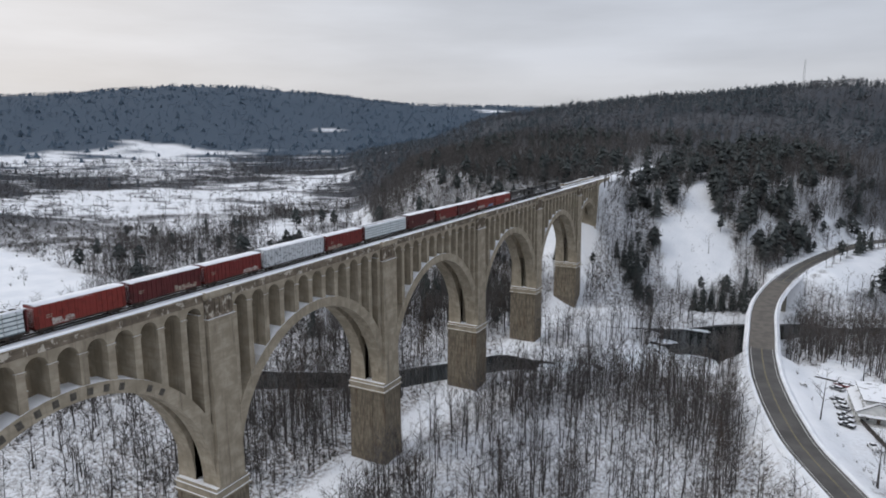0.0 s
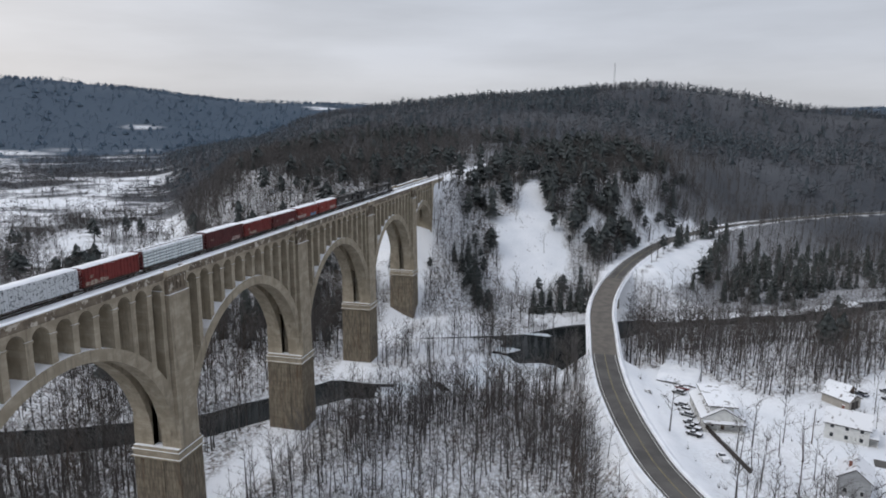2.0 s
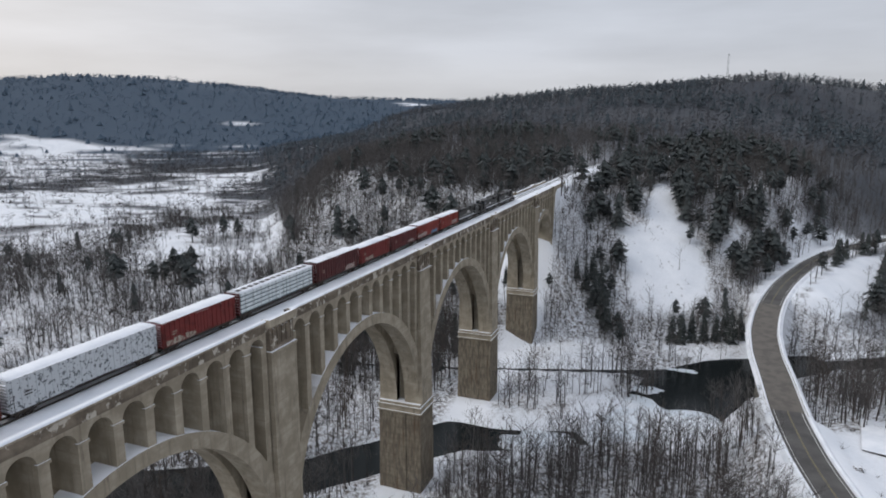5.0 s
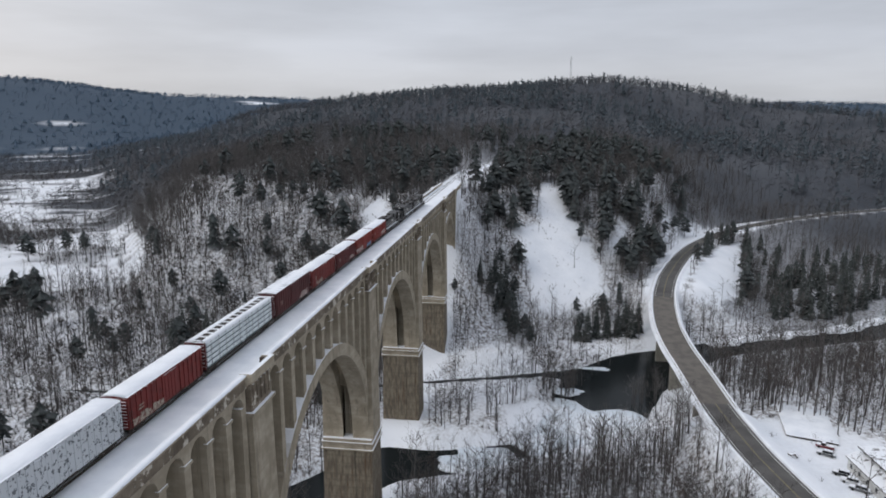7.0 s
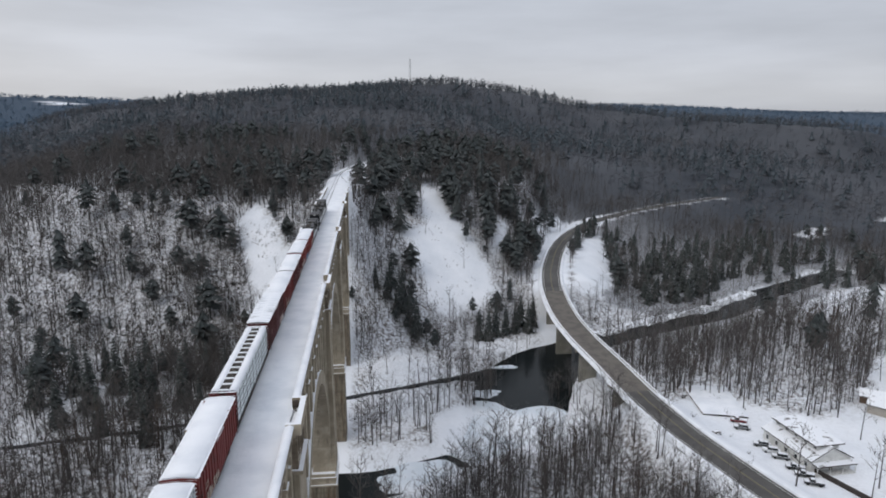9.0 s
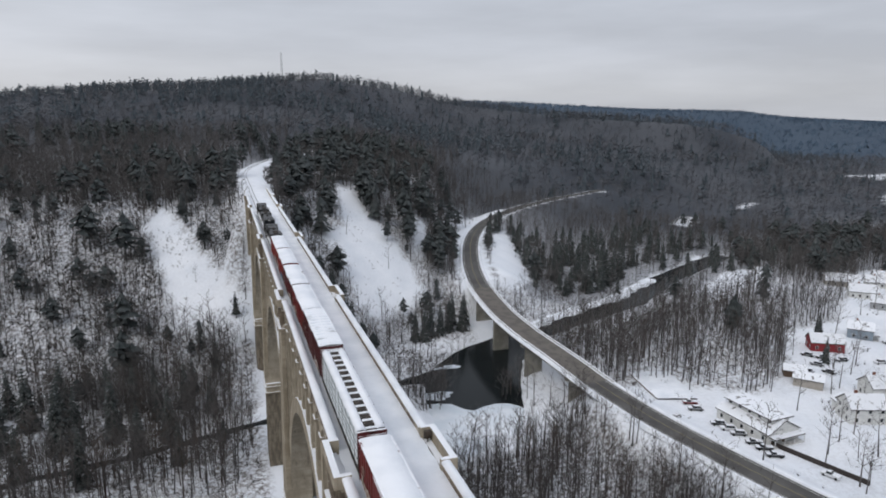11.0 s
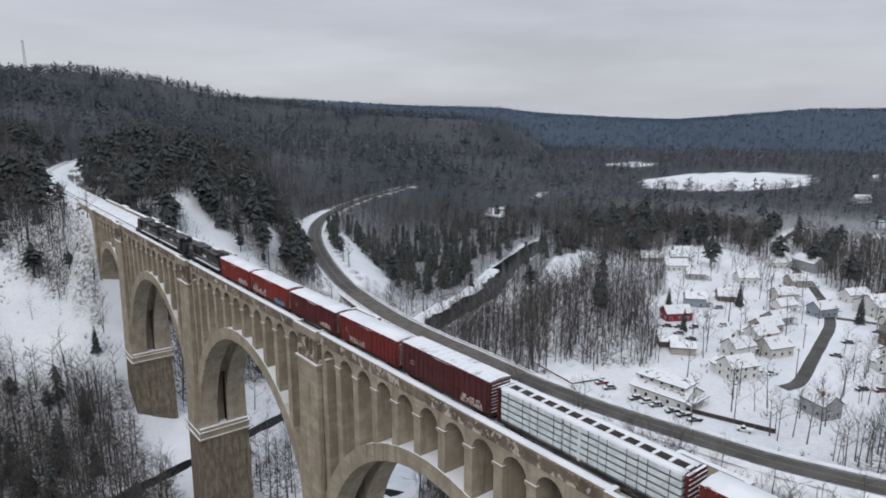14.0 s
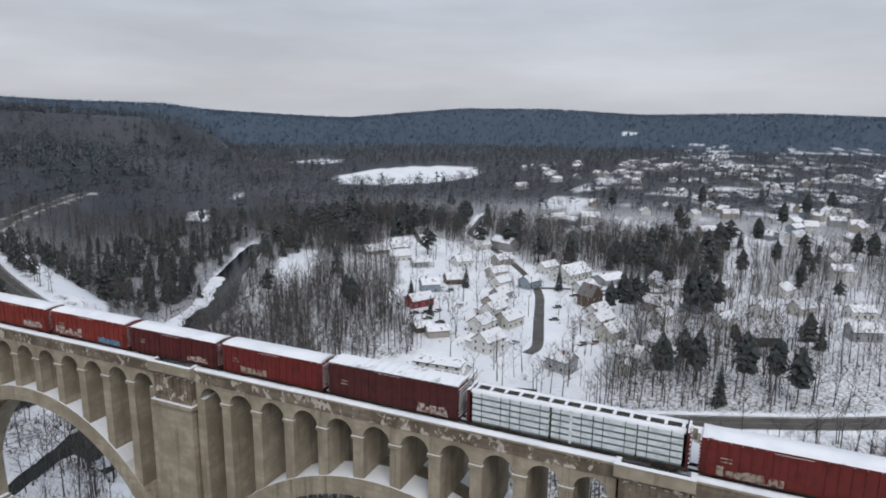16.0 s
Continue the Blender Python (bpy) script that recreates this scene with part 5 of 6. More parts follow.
HOUSES = [(166, 79, 8, 11, 5.2, 70, "white", "two-storey white clapboard house with a wide porch", dict(wing=True)),
          (187, 90, 7.5, 10, 4.6, 75, "white", "white gabled house with snow-laden roof", dict()),
          (199, 82, 8, 11, 4.2, 70, "cream", "low cream house with snow-covered roof", dict(porch=False)),
          (211, 93, 7.5, 11, 4.2, 72, "white", "white bungalow beside the village street", dict(wing=True)),
          (225, 98, 7.5, 12, 3.6, 75, "tan", "tan bungalow with a broad snowy roof", dict(porch=False, storeys=1)),
          (240, 100, 7, 11, 3.8, 75, "grey", "grey bungalow with a broad snowy roof", dict(storeys=1)),
          (208, 130, 7, 12, 3.8, 60, "red", "red barn-like house with a snowy roof", dict(porch=False, chimney=False)),
          (259, 134, 8, 10, 3.2, 40, "brown", "small dark brown cabin in the snow", dict(storeys=1, porch=False)),
          (297, 78, 14, 20, 6.2, 65, "white", "large white hall with a broad snowy roof", dict(wing=True, pitch=0.6)),
          (303, 58, 11, 17, 3.6, 60, "grey", "low grey hall under deep snow", dict(storeys=1, porch=False, pitch=0.4)),
          (248, 57, 8, 9, 6.0, 150, "brown", "tall brown chalet with a steep snowy roof", dict(pitch=1.2, porch=True)),
          (226, 49, 7.5, 10, 5.0, 65, "white", "white two-storey house with attached porch", dict()),
          (213, 45, 7.5, 11, 5.0, 65, "white", "white house in a row with snowy roof", dict(wing=True)),
          (199, 38, 8, 11, 4.8, 65, "cream", "cream house with gabled snowy roof", dict()),
          (172, 26, 8.5, 10, 5.6, 160, "white", "white house above the road behind bare trees", dict(wing=True)),
          (158, 48, 7, 9, 4.8, 160, "grey", "grey house behind bare trees by the road", dict()),
          (313, 214, 9, 17, 3.2, 50, "tan", "long low tan house under snow", dict(storeys=1, porch=False)),
          (331, 206, 8, 13, 3.2, 45, "white", "white ranch house under snow", dict(storeys=1, porch=False)),
          (346, 214, 8, 12, 3.4, 50, "white", "white house at the edge of the woods", dict(storeys=1)),
          (289, 170, 7.5, 10, 3.6, 40, "grey", "small grey house with a snowy roof", dict(storeys=1)),
          (284, 118, 7.5, 11, 4.0, 60, "cream", "cream house by the upper street", dict()),
          (262, 108, 7, 10, 4.0, 70, "white", "white house by the upper street", dict()),
          (270, 94, 7.5, 11, 4.4, 70, "blue", "blue-grey house by the upper street", dict()),
          (362, 158, 8, 12, 4.0, 55, "white", "white house against the dark woods", dict()),
          (322, 128, 8, 12, 4.0, 60, "tan", "tan house against the woods", dict()),
          (294, 20, 8, 11, 5.0, 30, "white", "white house among bare trees", dict(wing=True)),
          (282, -37, 8, 12, 4.4, 50, "cream", "cream house in a snowy clearing", dict()),
          (251, -58, 8, 12, 4.4, 20, "grey", "grey house in a snowy clearing", dict()),
          (268, -20, 8, 11, 4.4, 60, "white", "white house in a snowy clearing", dict())]
for x, y, w, l, h, t, c, lab, kw in HOUSES:
    house(x, y, w, l, h, t, c, lab, **kw)
house(223, -16, 11, 15, 4.6, 25, "dark", "dark open-fronted barn with a snowy roof", 1, False, False, 0.7, name="barn")
house(174, 112, 5, 7, 2.6, 50, "brown", "small brown shed under snow", 1, False, False, 0.6, name="barn")
house(172, 104, 6, 9, 3.0, 40, "tan", "tan outbuilding under snow", 1, False, False, 0.5, name="barn")
rng = random.Random(21)
tones = ["white", "white", "cream", "grey", "tan", "blue", "white"]
made = 0
while made < 140:                                   # the far part of the village
    x, y = rng.uniform(340, 1250), rng.uniform(-330, 330)
    if y > 150 - (x - 340) * 0.02 and x < 700:
        continue
    if ((x - 850) / 210) ** 2 + ((y - 470) / 150) ** 2 < 1:
        continue
    k = rng.choice(tones)
    house(x, y, rng.uniform(7.5, 11), rng.uniform(10, 18), rng.uniform(3.5, 6.5), rng.choice((20, 60, 110, 150)) + rng.uniform(-8, 8), k,
          f"{k} house among trees in the distant snowy village", 0, False, rng.random() < 0.5, rng.uniform(0.55, 0.8))
    made += 1


for x, y, t in ((182, 14, 60), (196, 18, 150), (233, 22, 60), (252, 26, 150), (262, 8, 40), (240, -4, 60), (300, 0, 60), (312, 30, 150), (318, -30, 60), (290, -62, 20), (276, 66, 65), (312, 96, 60), (304, 148, 50), (236, 138, 45), (300, 190, 45)):
    k = rng.choice(tones)
    house(x, y, rng.uniform(7, 9), rng.uniform(9, 13), rng.uniform(3.6, 5.2), t + rng.uniform(-6, 6), k, f"{k} village house with a snow-laden roof", 1, rng.random() < 0.6, True, rng.uniform(0.6, 0.85), wing=rng.random() < 0.4)


def pole(x, y, turn, arms=True):
    z = float(height(x, y))
    p = thing("utility_pole", "weathered wooden utility pole with a crossarm", "utility pole", "utility poles", m=pose(x, y, z, 0, 0, turn))
    bm = bmesh.new()
    tube(bm, (0, 0, -0.5), (0, 0, 10.5), 0.16, 0.11, 8)
    part("mast", bm, M_TIE, p)
    part("crossarm", boxes((-1.1, 1.1, -0.06, 0.06, 9.6, 9.75)), M_TIE, p)
    for s in (-0.9, -0.3, 0.3, 0.9):
        part("insulator", boxes((s - 0.04, s + 0.04, -0.04, 0.04, 9.75, 9.92)), M_TRIM, p)


for x, y, t in ((155, 72, 60), (182, 66, 60), (215, 78, 60), (252, 88, 60), (286, 103, 60), (318, 122, 60), (207, 36, 20), (241, 33, 20)):
    pole(x, y, t)

# lattice mast on the hilltop
tz = float(height(103, 1240))
mast = thing("radio_mast", "tall lattice radio mast on the wooded hilltop", "mast", m=pose(103, 1240, tz - 1))
for sx, sy in ((-1, -1), (1, -1), (1, 1), (-1, 1)):
    bm = bmesh.new()
    tube(bm, (sx * 1.6, sy * 1.6, 0), (sx * 1.0, sy * 1.0, 54), 0.26, 0.2, 5)
    part("leg", bm, M_ROOFGREY, mast)
for k in range(9):
    bm = bmesh.new()
    z0, z1 = k * 6.0, k * 6.0 + 6.0
    a, b = 1.6 - 0.6 * z0 / 54, 1.6 - 0.6 * z1 / 54
    s = 1 if k % 2 else -1
    for yy in (-1, 1):
        tube(bm, (-a * s, yy * a, z0), (b * s, yy * b, z1), 0.16, 0.16, 4)
        tube(bm, (yy * a, -a * s, z0), (yy * b, b * s, z1), 0.16, 0.16, 4)
    part("brace", bm, M_ROOFGREY, mast)

# ---- trees ----
def fast_mesh(name, v, tri, material, label="", category="", kind="stuff"):
    """A large triangle mesh from arrays."""
    me = bpy.data.meshes.new(name)
    me.vertices.add(len(v))
    me.vertices.foreach_set("co", np.ascontiguousarray(v, np.float32).ravel())
    me.loops.add(len(tri) * 3)
    me.loops.foreach_set("vertex_index", np.ascontiguousarray(tri, np.int32).ravel())
    me.polygons.add(len(tri))
    me.polygons.foreach_set("loop_start", np.arange(0, len(tri) * 3, 3, dtype=np.int32))
    me.update(calc_edges=True)
    me.materials.append(material)
    return tagged(new(name, me), label, category, kind=kind)


def limb(out, p, d, length, r, depth, rng):
    """A bent, tapering limb of three short pieces, with its own forks."""
    steps = 3 if depth else 2
    for i in range(steps):
        q = p + d * (length / steps)
        r2 = r * (0.8 if depth else 0.7)
        out.append((p.copy(), q.copy(), r, r2, depth))
        d = (d + Vector((rng.uniform(-0.22, 0.22), rng.uniform(-0.22, 0.22), rng.uniform(-0.05, 0.2)))).normalized()
        p, r = q, r2
        if depth:
            for _ in range(2 if depth > 1 or rng.random() < 0.75 else 1):
                a = rng.uniform(0, 6.283)
                side = Vector((math.cos(a), math.sin(a), rng.uniform(0.2, 0.8)))
                nd = (d * rng.uniform(0.55, 0.9) + side * rng.uniform(0.55, 0.85)).normalized()
                limb(out, p.copy(), nd, length * rng.uniform(0.42, 0.62), r * 0.5, depth - 1, rng)


def bare_tree(seed, tall, spread, label):
    """A leafless tree: tapered trunk, and a crown of limbs, branches and twigs."""
    rng = random.Random(seed)
    t = thing("tree", label, "tree", "bare trees of the valley floor")
    trunk = bmesh.new()
    p, d, r = Vector((0, 0, -0.6)), Vector((rng.uniform(-0.05, 0.05), rng.uniform(-0.05, 0.05), 1)).normalized(), tall * 0.0125
    n, segs = 8, []
    for i in range(n):
        q = p + d * ((tall * 0.92 + 0.6) / n)
        r2 = r * 0.84
        tube(trunk, p, q, r, r2, 6)
        if i >= 2:
            for _ in range(2 if i < 5 else 3):
                a = rng.uniform(0, 6.283)
                up = rng.uniform(0.5, 1.1)
                nd = Vector((math.cos(a), math.sin(a), up)).normalized()
                limb(segs, p.lerp(q, rng.random()), nd, tall * spread * rng.uniform(0.12, 0.26) * (1.15 - 0.07 * i), r2 * 0.48, 2 if i < 6 else 1, rng)
        d = (d + Vector((rng.uniform(-0.08, 0.08), rng.uniform(-0.08, 0.08), 0))).normalized()
        p, r = q, r2
    part("trunk", trunk, M_BARK, t)
    vs, fs = [], []
    for p, q, r0, r1, depth in segs:                       # three-sided limbs, flat slivers for the last twigs
        d = (q - p).normalized()
        u = d.orthogonal().normalized()
        w = d.cross(u)
        b = len(vs)
        if depth:
            for c, r in ((p, max(r0, 0.025)), (q, max(r1, 0.02))):
                vs += [c + u * r, c - u * r * 0.5 + w * r * 0.87, c - u * r * 0.5 - w * r * 0.87]
            for j in range(3):
                k = (j + 1) % 3
                fs.append((b + j, b + k, b + 3 + k, b + 3 + j))
        else:
            r = max(r0, 0.022)
            vs += [p + u * r, p - u * r, q]
            fs.append((b, b + 1, b + 2))
    crown = link_mesh("crown", [tuple(v) for v in vs], fs, M_TWIG, t)
    return t


def conifer(seed, tall, label):
    """A spruce or hemlock: trunk and whorls of drooping boughs with ragged tips."""
    rng = random.Random(seed)
    t = thing("conifer", label, "conifer", "evergreens on the slopes")
    bm = bmesh.new()
    tube(bm, (0, 0, -0.6), (0, 0, tall * 0.97), tall * 0.013, 0.03, 6)
    part("trunk", bm, M_BARK, t)
    vs, fs = [], []
    z = tall * 0.08
    while z < tall * 0.98:
        f = 1 - z / tall
        reach = tall * 0.21 * (f ** 0.85) + 0.25
        for i in range(9):
            a = 6.283 * i / 9 + rng.uniform(-0.35, 0.35)
            k = reach * rng.uniform(0.6, 1.1)
            ca, sa = math.cos(a), math.sin(a)
            wd = k * 0.3
            b = len(vs)
            zt = z - k * rng.uniform(0.15, 0.4)
            vs += [(0, 0, z + 0.25), (ca * k * 0.55 - sa * wd, sa * k * 0.55 + ca * wd, z - k * 0.12), (ca * k, sa * k, zt), (ca * k * 0.55 + sa * wd, sa * k * 0.55 - ca * wd, z - k * 0.14),
                   (ca * k * 0.6, sa * k * 0.6, z + 0.12)]
            fs += [(b, b + 1, b + 4), (b + 1, b + 2, b + 4), (b + 2, b + 3, b + 4), (b + 3, b, b + 4)]
        z += tall * 0.045 + 0.12
    link_mesh("crown", vs, fs, M_NEEDLE, t)
    return t


rs = np.random.RandomState(11)


def scatter(x0, x1, y0, y1, spacing, keep=None):
    """Jittered places in a field, thinned by the woods' cover."""
    n = int((x1 - x0) * (y1 - y0) / spacing ** 2)
    x, y = rs.uniform(x0, x1, n), rs.uniform(y0, y1, n)
    ok = rs.rand(n) < cover(x, y)
    if keep is not None:
        ok &= keep(x, y)
    x, y = x[ok], y[ok]
    return x, y, height(x, y)


def sprinkle(template_v, template_f, x, y, z, scale, turn, squash=None):
    """Many copies of a small template as one vertex and triangle array."""
    n, m = len(x), len(template_v)
    c, s = np.cos(turn)[:, None], np.sin(turn)[:, None]
    w = scale[:, None] if squash is None else squash[:, None]
    vx = (template_v[None, :, 0] * c - template_v[None, :, 1] * s) * w + x[:, None]
    vy = (template_v[None, :, 0] * s + template_v[None, :, 1] * c) * w + y[:, None]
    vz = template_v[None, :, 2] * scale[:, None] + z[:, None]
    v = np.stack([vx, vy, vz], -1).reshape(-1, 3)
    f = (template_f[None] + (np.arange(n) * m)[:, None, None]).reshape(-1, 3)
    return v, f


def sliver_tree(seed, limbs, thick, trunk=0.016):
    """A unit-high leafless tree of slivers with a rounded crown, for woods past counting."""
    rng = np.random.RandomState(seed)
    v, f = [], []
    lx, ly = rng.uniform(-0.05, 0.05, 2)
    for a in (0.3, 1.87):
        b = len(v)
        v += [(trunk * math.cos(a), trunk * math.sin(a), -0.05), (-trunk * math.cos(a), -trunk * math.sin(a), -0.05), (lx, ly, 0.86)]
        f.append((b, b + 1, b + 2))
    low = rng.uniform(0.25, 0.42)
    for i in range(limbs):
        z = low + (0.86 - low) * (i + rng.rand()) / limbs
        k = (z - low) / (0.86 - low)
        a = rng.uniform(0, 6.283)
        reach = rng.uniform(0.6, 1.1) * (0.12 + 0.15 * math.sin(3.1416 * (0.2 + 0.75 * k)))
        up = rng.uniform(0.05, 0.2)
        ca, sa = math.cos(a), math.sin(a)
        ox, oy = lx * z / 0.86, ly * z / 0.86
        t = thick * rng.uniform(0.7, 1.3)
        b = len(v)
        v += [(ox - sa * t * 0.6, oy + ca * t * 0.6, z - t), (ox + sa * t * 0.6, oy - ca * t * 0.6, z + t), (ox + ca * reach, oy + sa * reach, z + up)]
        f.append((b, b + 1, b + 2))
        e = rng.uniform(-1.0, 1.0)
        q = rng.uniform(0.3, 0.7)
        b = len(v)
        mx, my, mz = ox + ca * reach * q, oy + sa * reach * q, z + up * q
        v += [(mx, my, mz - t * 0.8), (mx, my, mz + t * 0.8), (mx + math.cos(a + e) * reach * 0.7, my + math.sin(a + e) * reach * 0.7, mz + rng.uniform(-0.02, 0.17))]
        f.append((b, b + 1, b + 2))
    return np.array(v), np.array(f)


def forked_tree(seed, tall=16.0, stout=0.1, twigs=0):
    """A unit-high leafless tree with limbs that fork upwards, each piece a flat sliver."""
    rng = random.Random(seed)
    v, f = [], []

    def sliver(p, q, r):
        d = (q - p).normalized()
        u = d.orthogonal().normalized()
        u.rotate(Matrix.Rotation(rng.uniform(0, 3.14), 3, d))
        b = len(v)
        v.extend(((p + u * r) / tall, (p - u * r) / tall, q / tall))
        f.append((b, b + 1, b + 2))

    def fork(p, d, length, r, depth):
        q = p + d * length
        sliver(p, q, r)
        if depth:
            for k in range(3):
                a = rng.uniform(0, 6.283)
                side = Vector((math.cos(a), math.sin(a), rng.uniform(0.1, 0.6)))
                nd = (d * 0.75 + side * rng.uniform(0.5, 0.95)).normalized()
                fork(p.lerp(q, 0.35 + 0.28 * k), nd, length * rng.uniform(0.5, 0.75), r * 0.62, depth - 1)
        else:
            for _ in range(twigs):
                side = Vector((rng.uniform(-1, 1), rng.uniform(-1, 1), rng.uniform(-0.1, 0.9)))
                at_ = p.lerp(q, rng.uniform(0.2, 0.9))
                sliver(at_, at_ + (d * 0.6 + side).normalized() * length * rng.uniform(0.5, 0.9), r * 0.6)

    p, d = Vector((0, 0, -0.6)), Vector((rng.uniform(-0.06, 0.06), rng.uniform(-0.06, 0.06), 1)).normalized()
    top = p + d * (tall * rng.uniform(0.85, 1.0))
    for a in (0.4, 1.97):
        u = Vector((math.cos(a), math.sin(a), 0)) * 0.18
        b = len(v)
        v.extend(((p + u) / tall, (p - u) / tall, top / tall))
        f.append((b, b + 1, b + 2))
    for k in range(7):
        z = 0.36 + 0.085 * k + rng.uniform(-0.04, 0.04)
        a = 2.4 * k + rng.uniform(-0.6, 0.6)
        nd = Vector((math.cos(a), math.sin(a), rng.uniform(0.45, 1.2) + 0.12 * k)).normalized()
        fork(p.lerp(top, min(z, 0.93)), nd, tall * rng.uniform(0.17, 0.27) * (1.1 - 0.4 * z), stout, 2 if k < 6 else 1)
    return np.array([tuple(q) for q in v]), np.array(f)


def ragged_conifer(seed, whorls, boughs):
    """A unit-high evergreen of ragged whorls, for woods past counting."""
    rng = np.random.RandomState(seed)
    v, f = [], []
    for k in range(whorls):
        z = 0.1 + 0.88 * k / whorls
        reach = (0.23 * (1 - z) ** 0.7 + 0.02) * rng.uniform(0.7, 1.15)
        top = min(1.0, z + 1.5 / whorls) - rng.uniform(0, 0.06)
        for i in range(boughs):
            a = 6.283 * (i + 0.5 * (k % 2)) / boughs + rng.uniform(-0.2, 0.2)
            r = reach * rng.uniform(0.5, 1.2)
            w = 3.0 / boughs
            b = len(v)
            v += [(0, 0, top), (math.cos(a - w) * r * 0.7, math.sin(a - w) * r * 0.7, z), (math.cos(a) * r, math.sin(a) * r, z - 0.03), (math.cos(a + w) * r * 0.7, math.sin(a + w) * r * 0.7, z)]
            f += [(b, b + 1, b + 2), (b, b + 2, b + 3)]
    return np.array(v), np.array(f)


def round_pine(seed, clumps=13):
    """A unit-high pine: bare lower trunk and a broad crown of ragged tufts in uneven tiers."""
    rng = np.random.RandomState(seed)
    v, f = [], []
    for a in (0.2, 1.8):
        b = len(v)
        v += [(0.014 * math.cos(a), 0.014 * math.sin(a), -0.05), (-0.014 * math.cos(a), -0.014 * math.sin(a), -0.05), (0, 0, 0.95)]
        f.append((b, b + 1, b + 2))
    for k in range(clumps):
        q = k / (clumps - 1)
        z = 0.34 + 0.60 * q + rng.uniform(-0.03, 0.03)
        wide = 0.155 * math.sin(3.1416 * (0.25 + 0.70 * q)) ** 0.8
        a = 2.4 * k + rng.uniform(-0.5, 0.5)
        out = wide * rng.uniform(0.35, 0.75) * (1 - 0.8 * (q > 0.9))
        cx, cy, r = out * math.cos(a), out * math.sin(a), wide * rng.uniform(0.6, 0.95) + 0.03
        for i in range(8):
            e = 6.283 * i / 8 + rng.uniform(-0.3, 0.3)
            t = r * rng.uniform(0.7, 1.25)
            h = rng.uniform(0.05, 0.13)
            b = len(v)
            v += [(cx, cy, z + h), (cx + math.cos(e - 0.5) * t * 0.75, cy + math.sin(e - 0.5) * t * 0.75, z + rng.uniform(-0.05, 0.03)),
                  (cx + math.cos(e + 0.4) * t, cy + math.sin(e + 0.4) * t, z - rng.uniform(0.0, 0.06))]
            f.append((b, b + 1, b + 2))
    return np.array(v), np.array(f)


def woods(name, templates, x, y, z, lo, hi, material, label, slim=1.0):
    vs, fs, base = [], [], 0
    if not len(x):
        return None
    pick = rs.randint(0, len(templates), len(x))
    for i, (tv, tf) in enumerate(templates):
        m = pick == i
        n = int(m.sum())
        if not n:
            continue
        sc = rs.uniform(lo, hi, n)
        v, f = sprinkle(tv, tf, x[m], y[m], z[m], sc, rs.uniform(0, 6.283, n), sc * slim * rs.uniform(0.85, 1.2, n))
        vs.append(v)
        fs.append(f + base)
        base += len(v)
    return fast_mesh(name, np.concatenate(vs), np.concatenate(fs), material, label, "woods")


def evergreen(x, y):
    """Where the stands of evergreens are: patches on the hill, thick behind the slide and along the road."""
    s = (y - foot(x)) * 0.85
    patch = fbm(x / 150 + 9, y / 150 + 4) + 0.10 * smooth(80, 160, s) * smooth(-60, 40, x)
    patch = patch + 0.3 * smooth(125, 150, x) * smooth(420, 330, x) * smooth(238, 262, y) * smooth(440, 400, y)
    return np.where((x > 130) & (x < 330) & (y > 240) & (y < 430), 0.9 * smooth(0.55, 0.85, patch), 0) + np.where(s > 20, smooth(0.50, 0.62, patch) * 0.85, np.where(x > 200, 0.06, np.where(x < -60, 0.03, smooth(0.58, 0.66, patch) * 0.4)))


# single trees near the path, on the flood plain about the bridge
KINDS = [bare_tree(1, 17, 0.9, "tall leafless tree with a grey-brown trunk in snow"), bare_tree(2, 15, 1.1, "leafless tree with a spreading twiggy crown in snow"),
         bare_tree(3, 19, 0.8, "slender tall leafless tree with high branches"), bare_tree(4, 12, 1.2, "small leafless tree with a broad twiggy crown"),
         bare_tree(5, 16, 1.0, "leafless forest tree with a forked crown"), bare_tree(6, 20, 0.9, "tall straight leafless tree on the flood plain")]
x, y, z = scatter(12, 96, -70, 160, 2.9)
xw, yw, zw = scatter(-75, -12, -10, 190, 2.9)
xv, yv, zv = scatter(100, 330, -60, 200, 5.0, lambda a, b: inside(VILLAGE, a, b) | ((a < 215) & (b > 104) & (b < 185)))
px, py, pz = (np.concatenate(q) for q in ((x, xw, xv), (y, yw, yv), (z, zw, zv)))
order = rs.permutation(len(px))[:300]
first_used = set()
for j in order:
    k = int(rs.randint(0, len(KINDS)))
    m = pose(float(px[j]), float(py[j]), float(pz[j]), 0, 0, float(rs.uniform(0, 360))) 
    sc = float(rs.uniform(0.75, 1.15))
    if k not in first_used:
        first_used.add(k)
        KINDS[k].matrix_basis = m
        continue
    copy_thing(KINDS[k], m @ Matrix.Scale(sc, 4))
single = np.zeros(len(px), bool)
single[order] = True

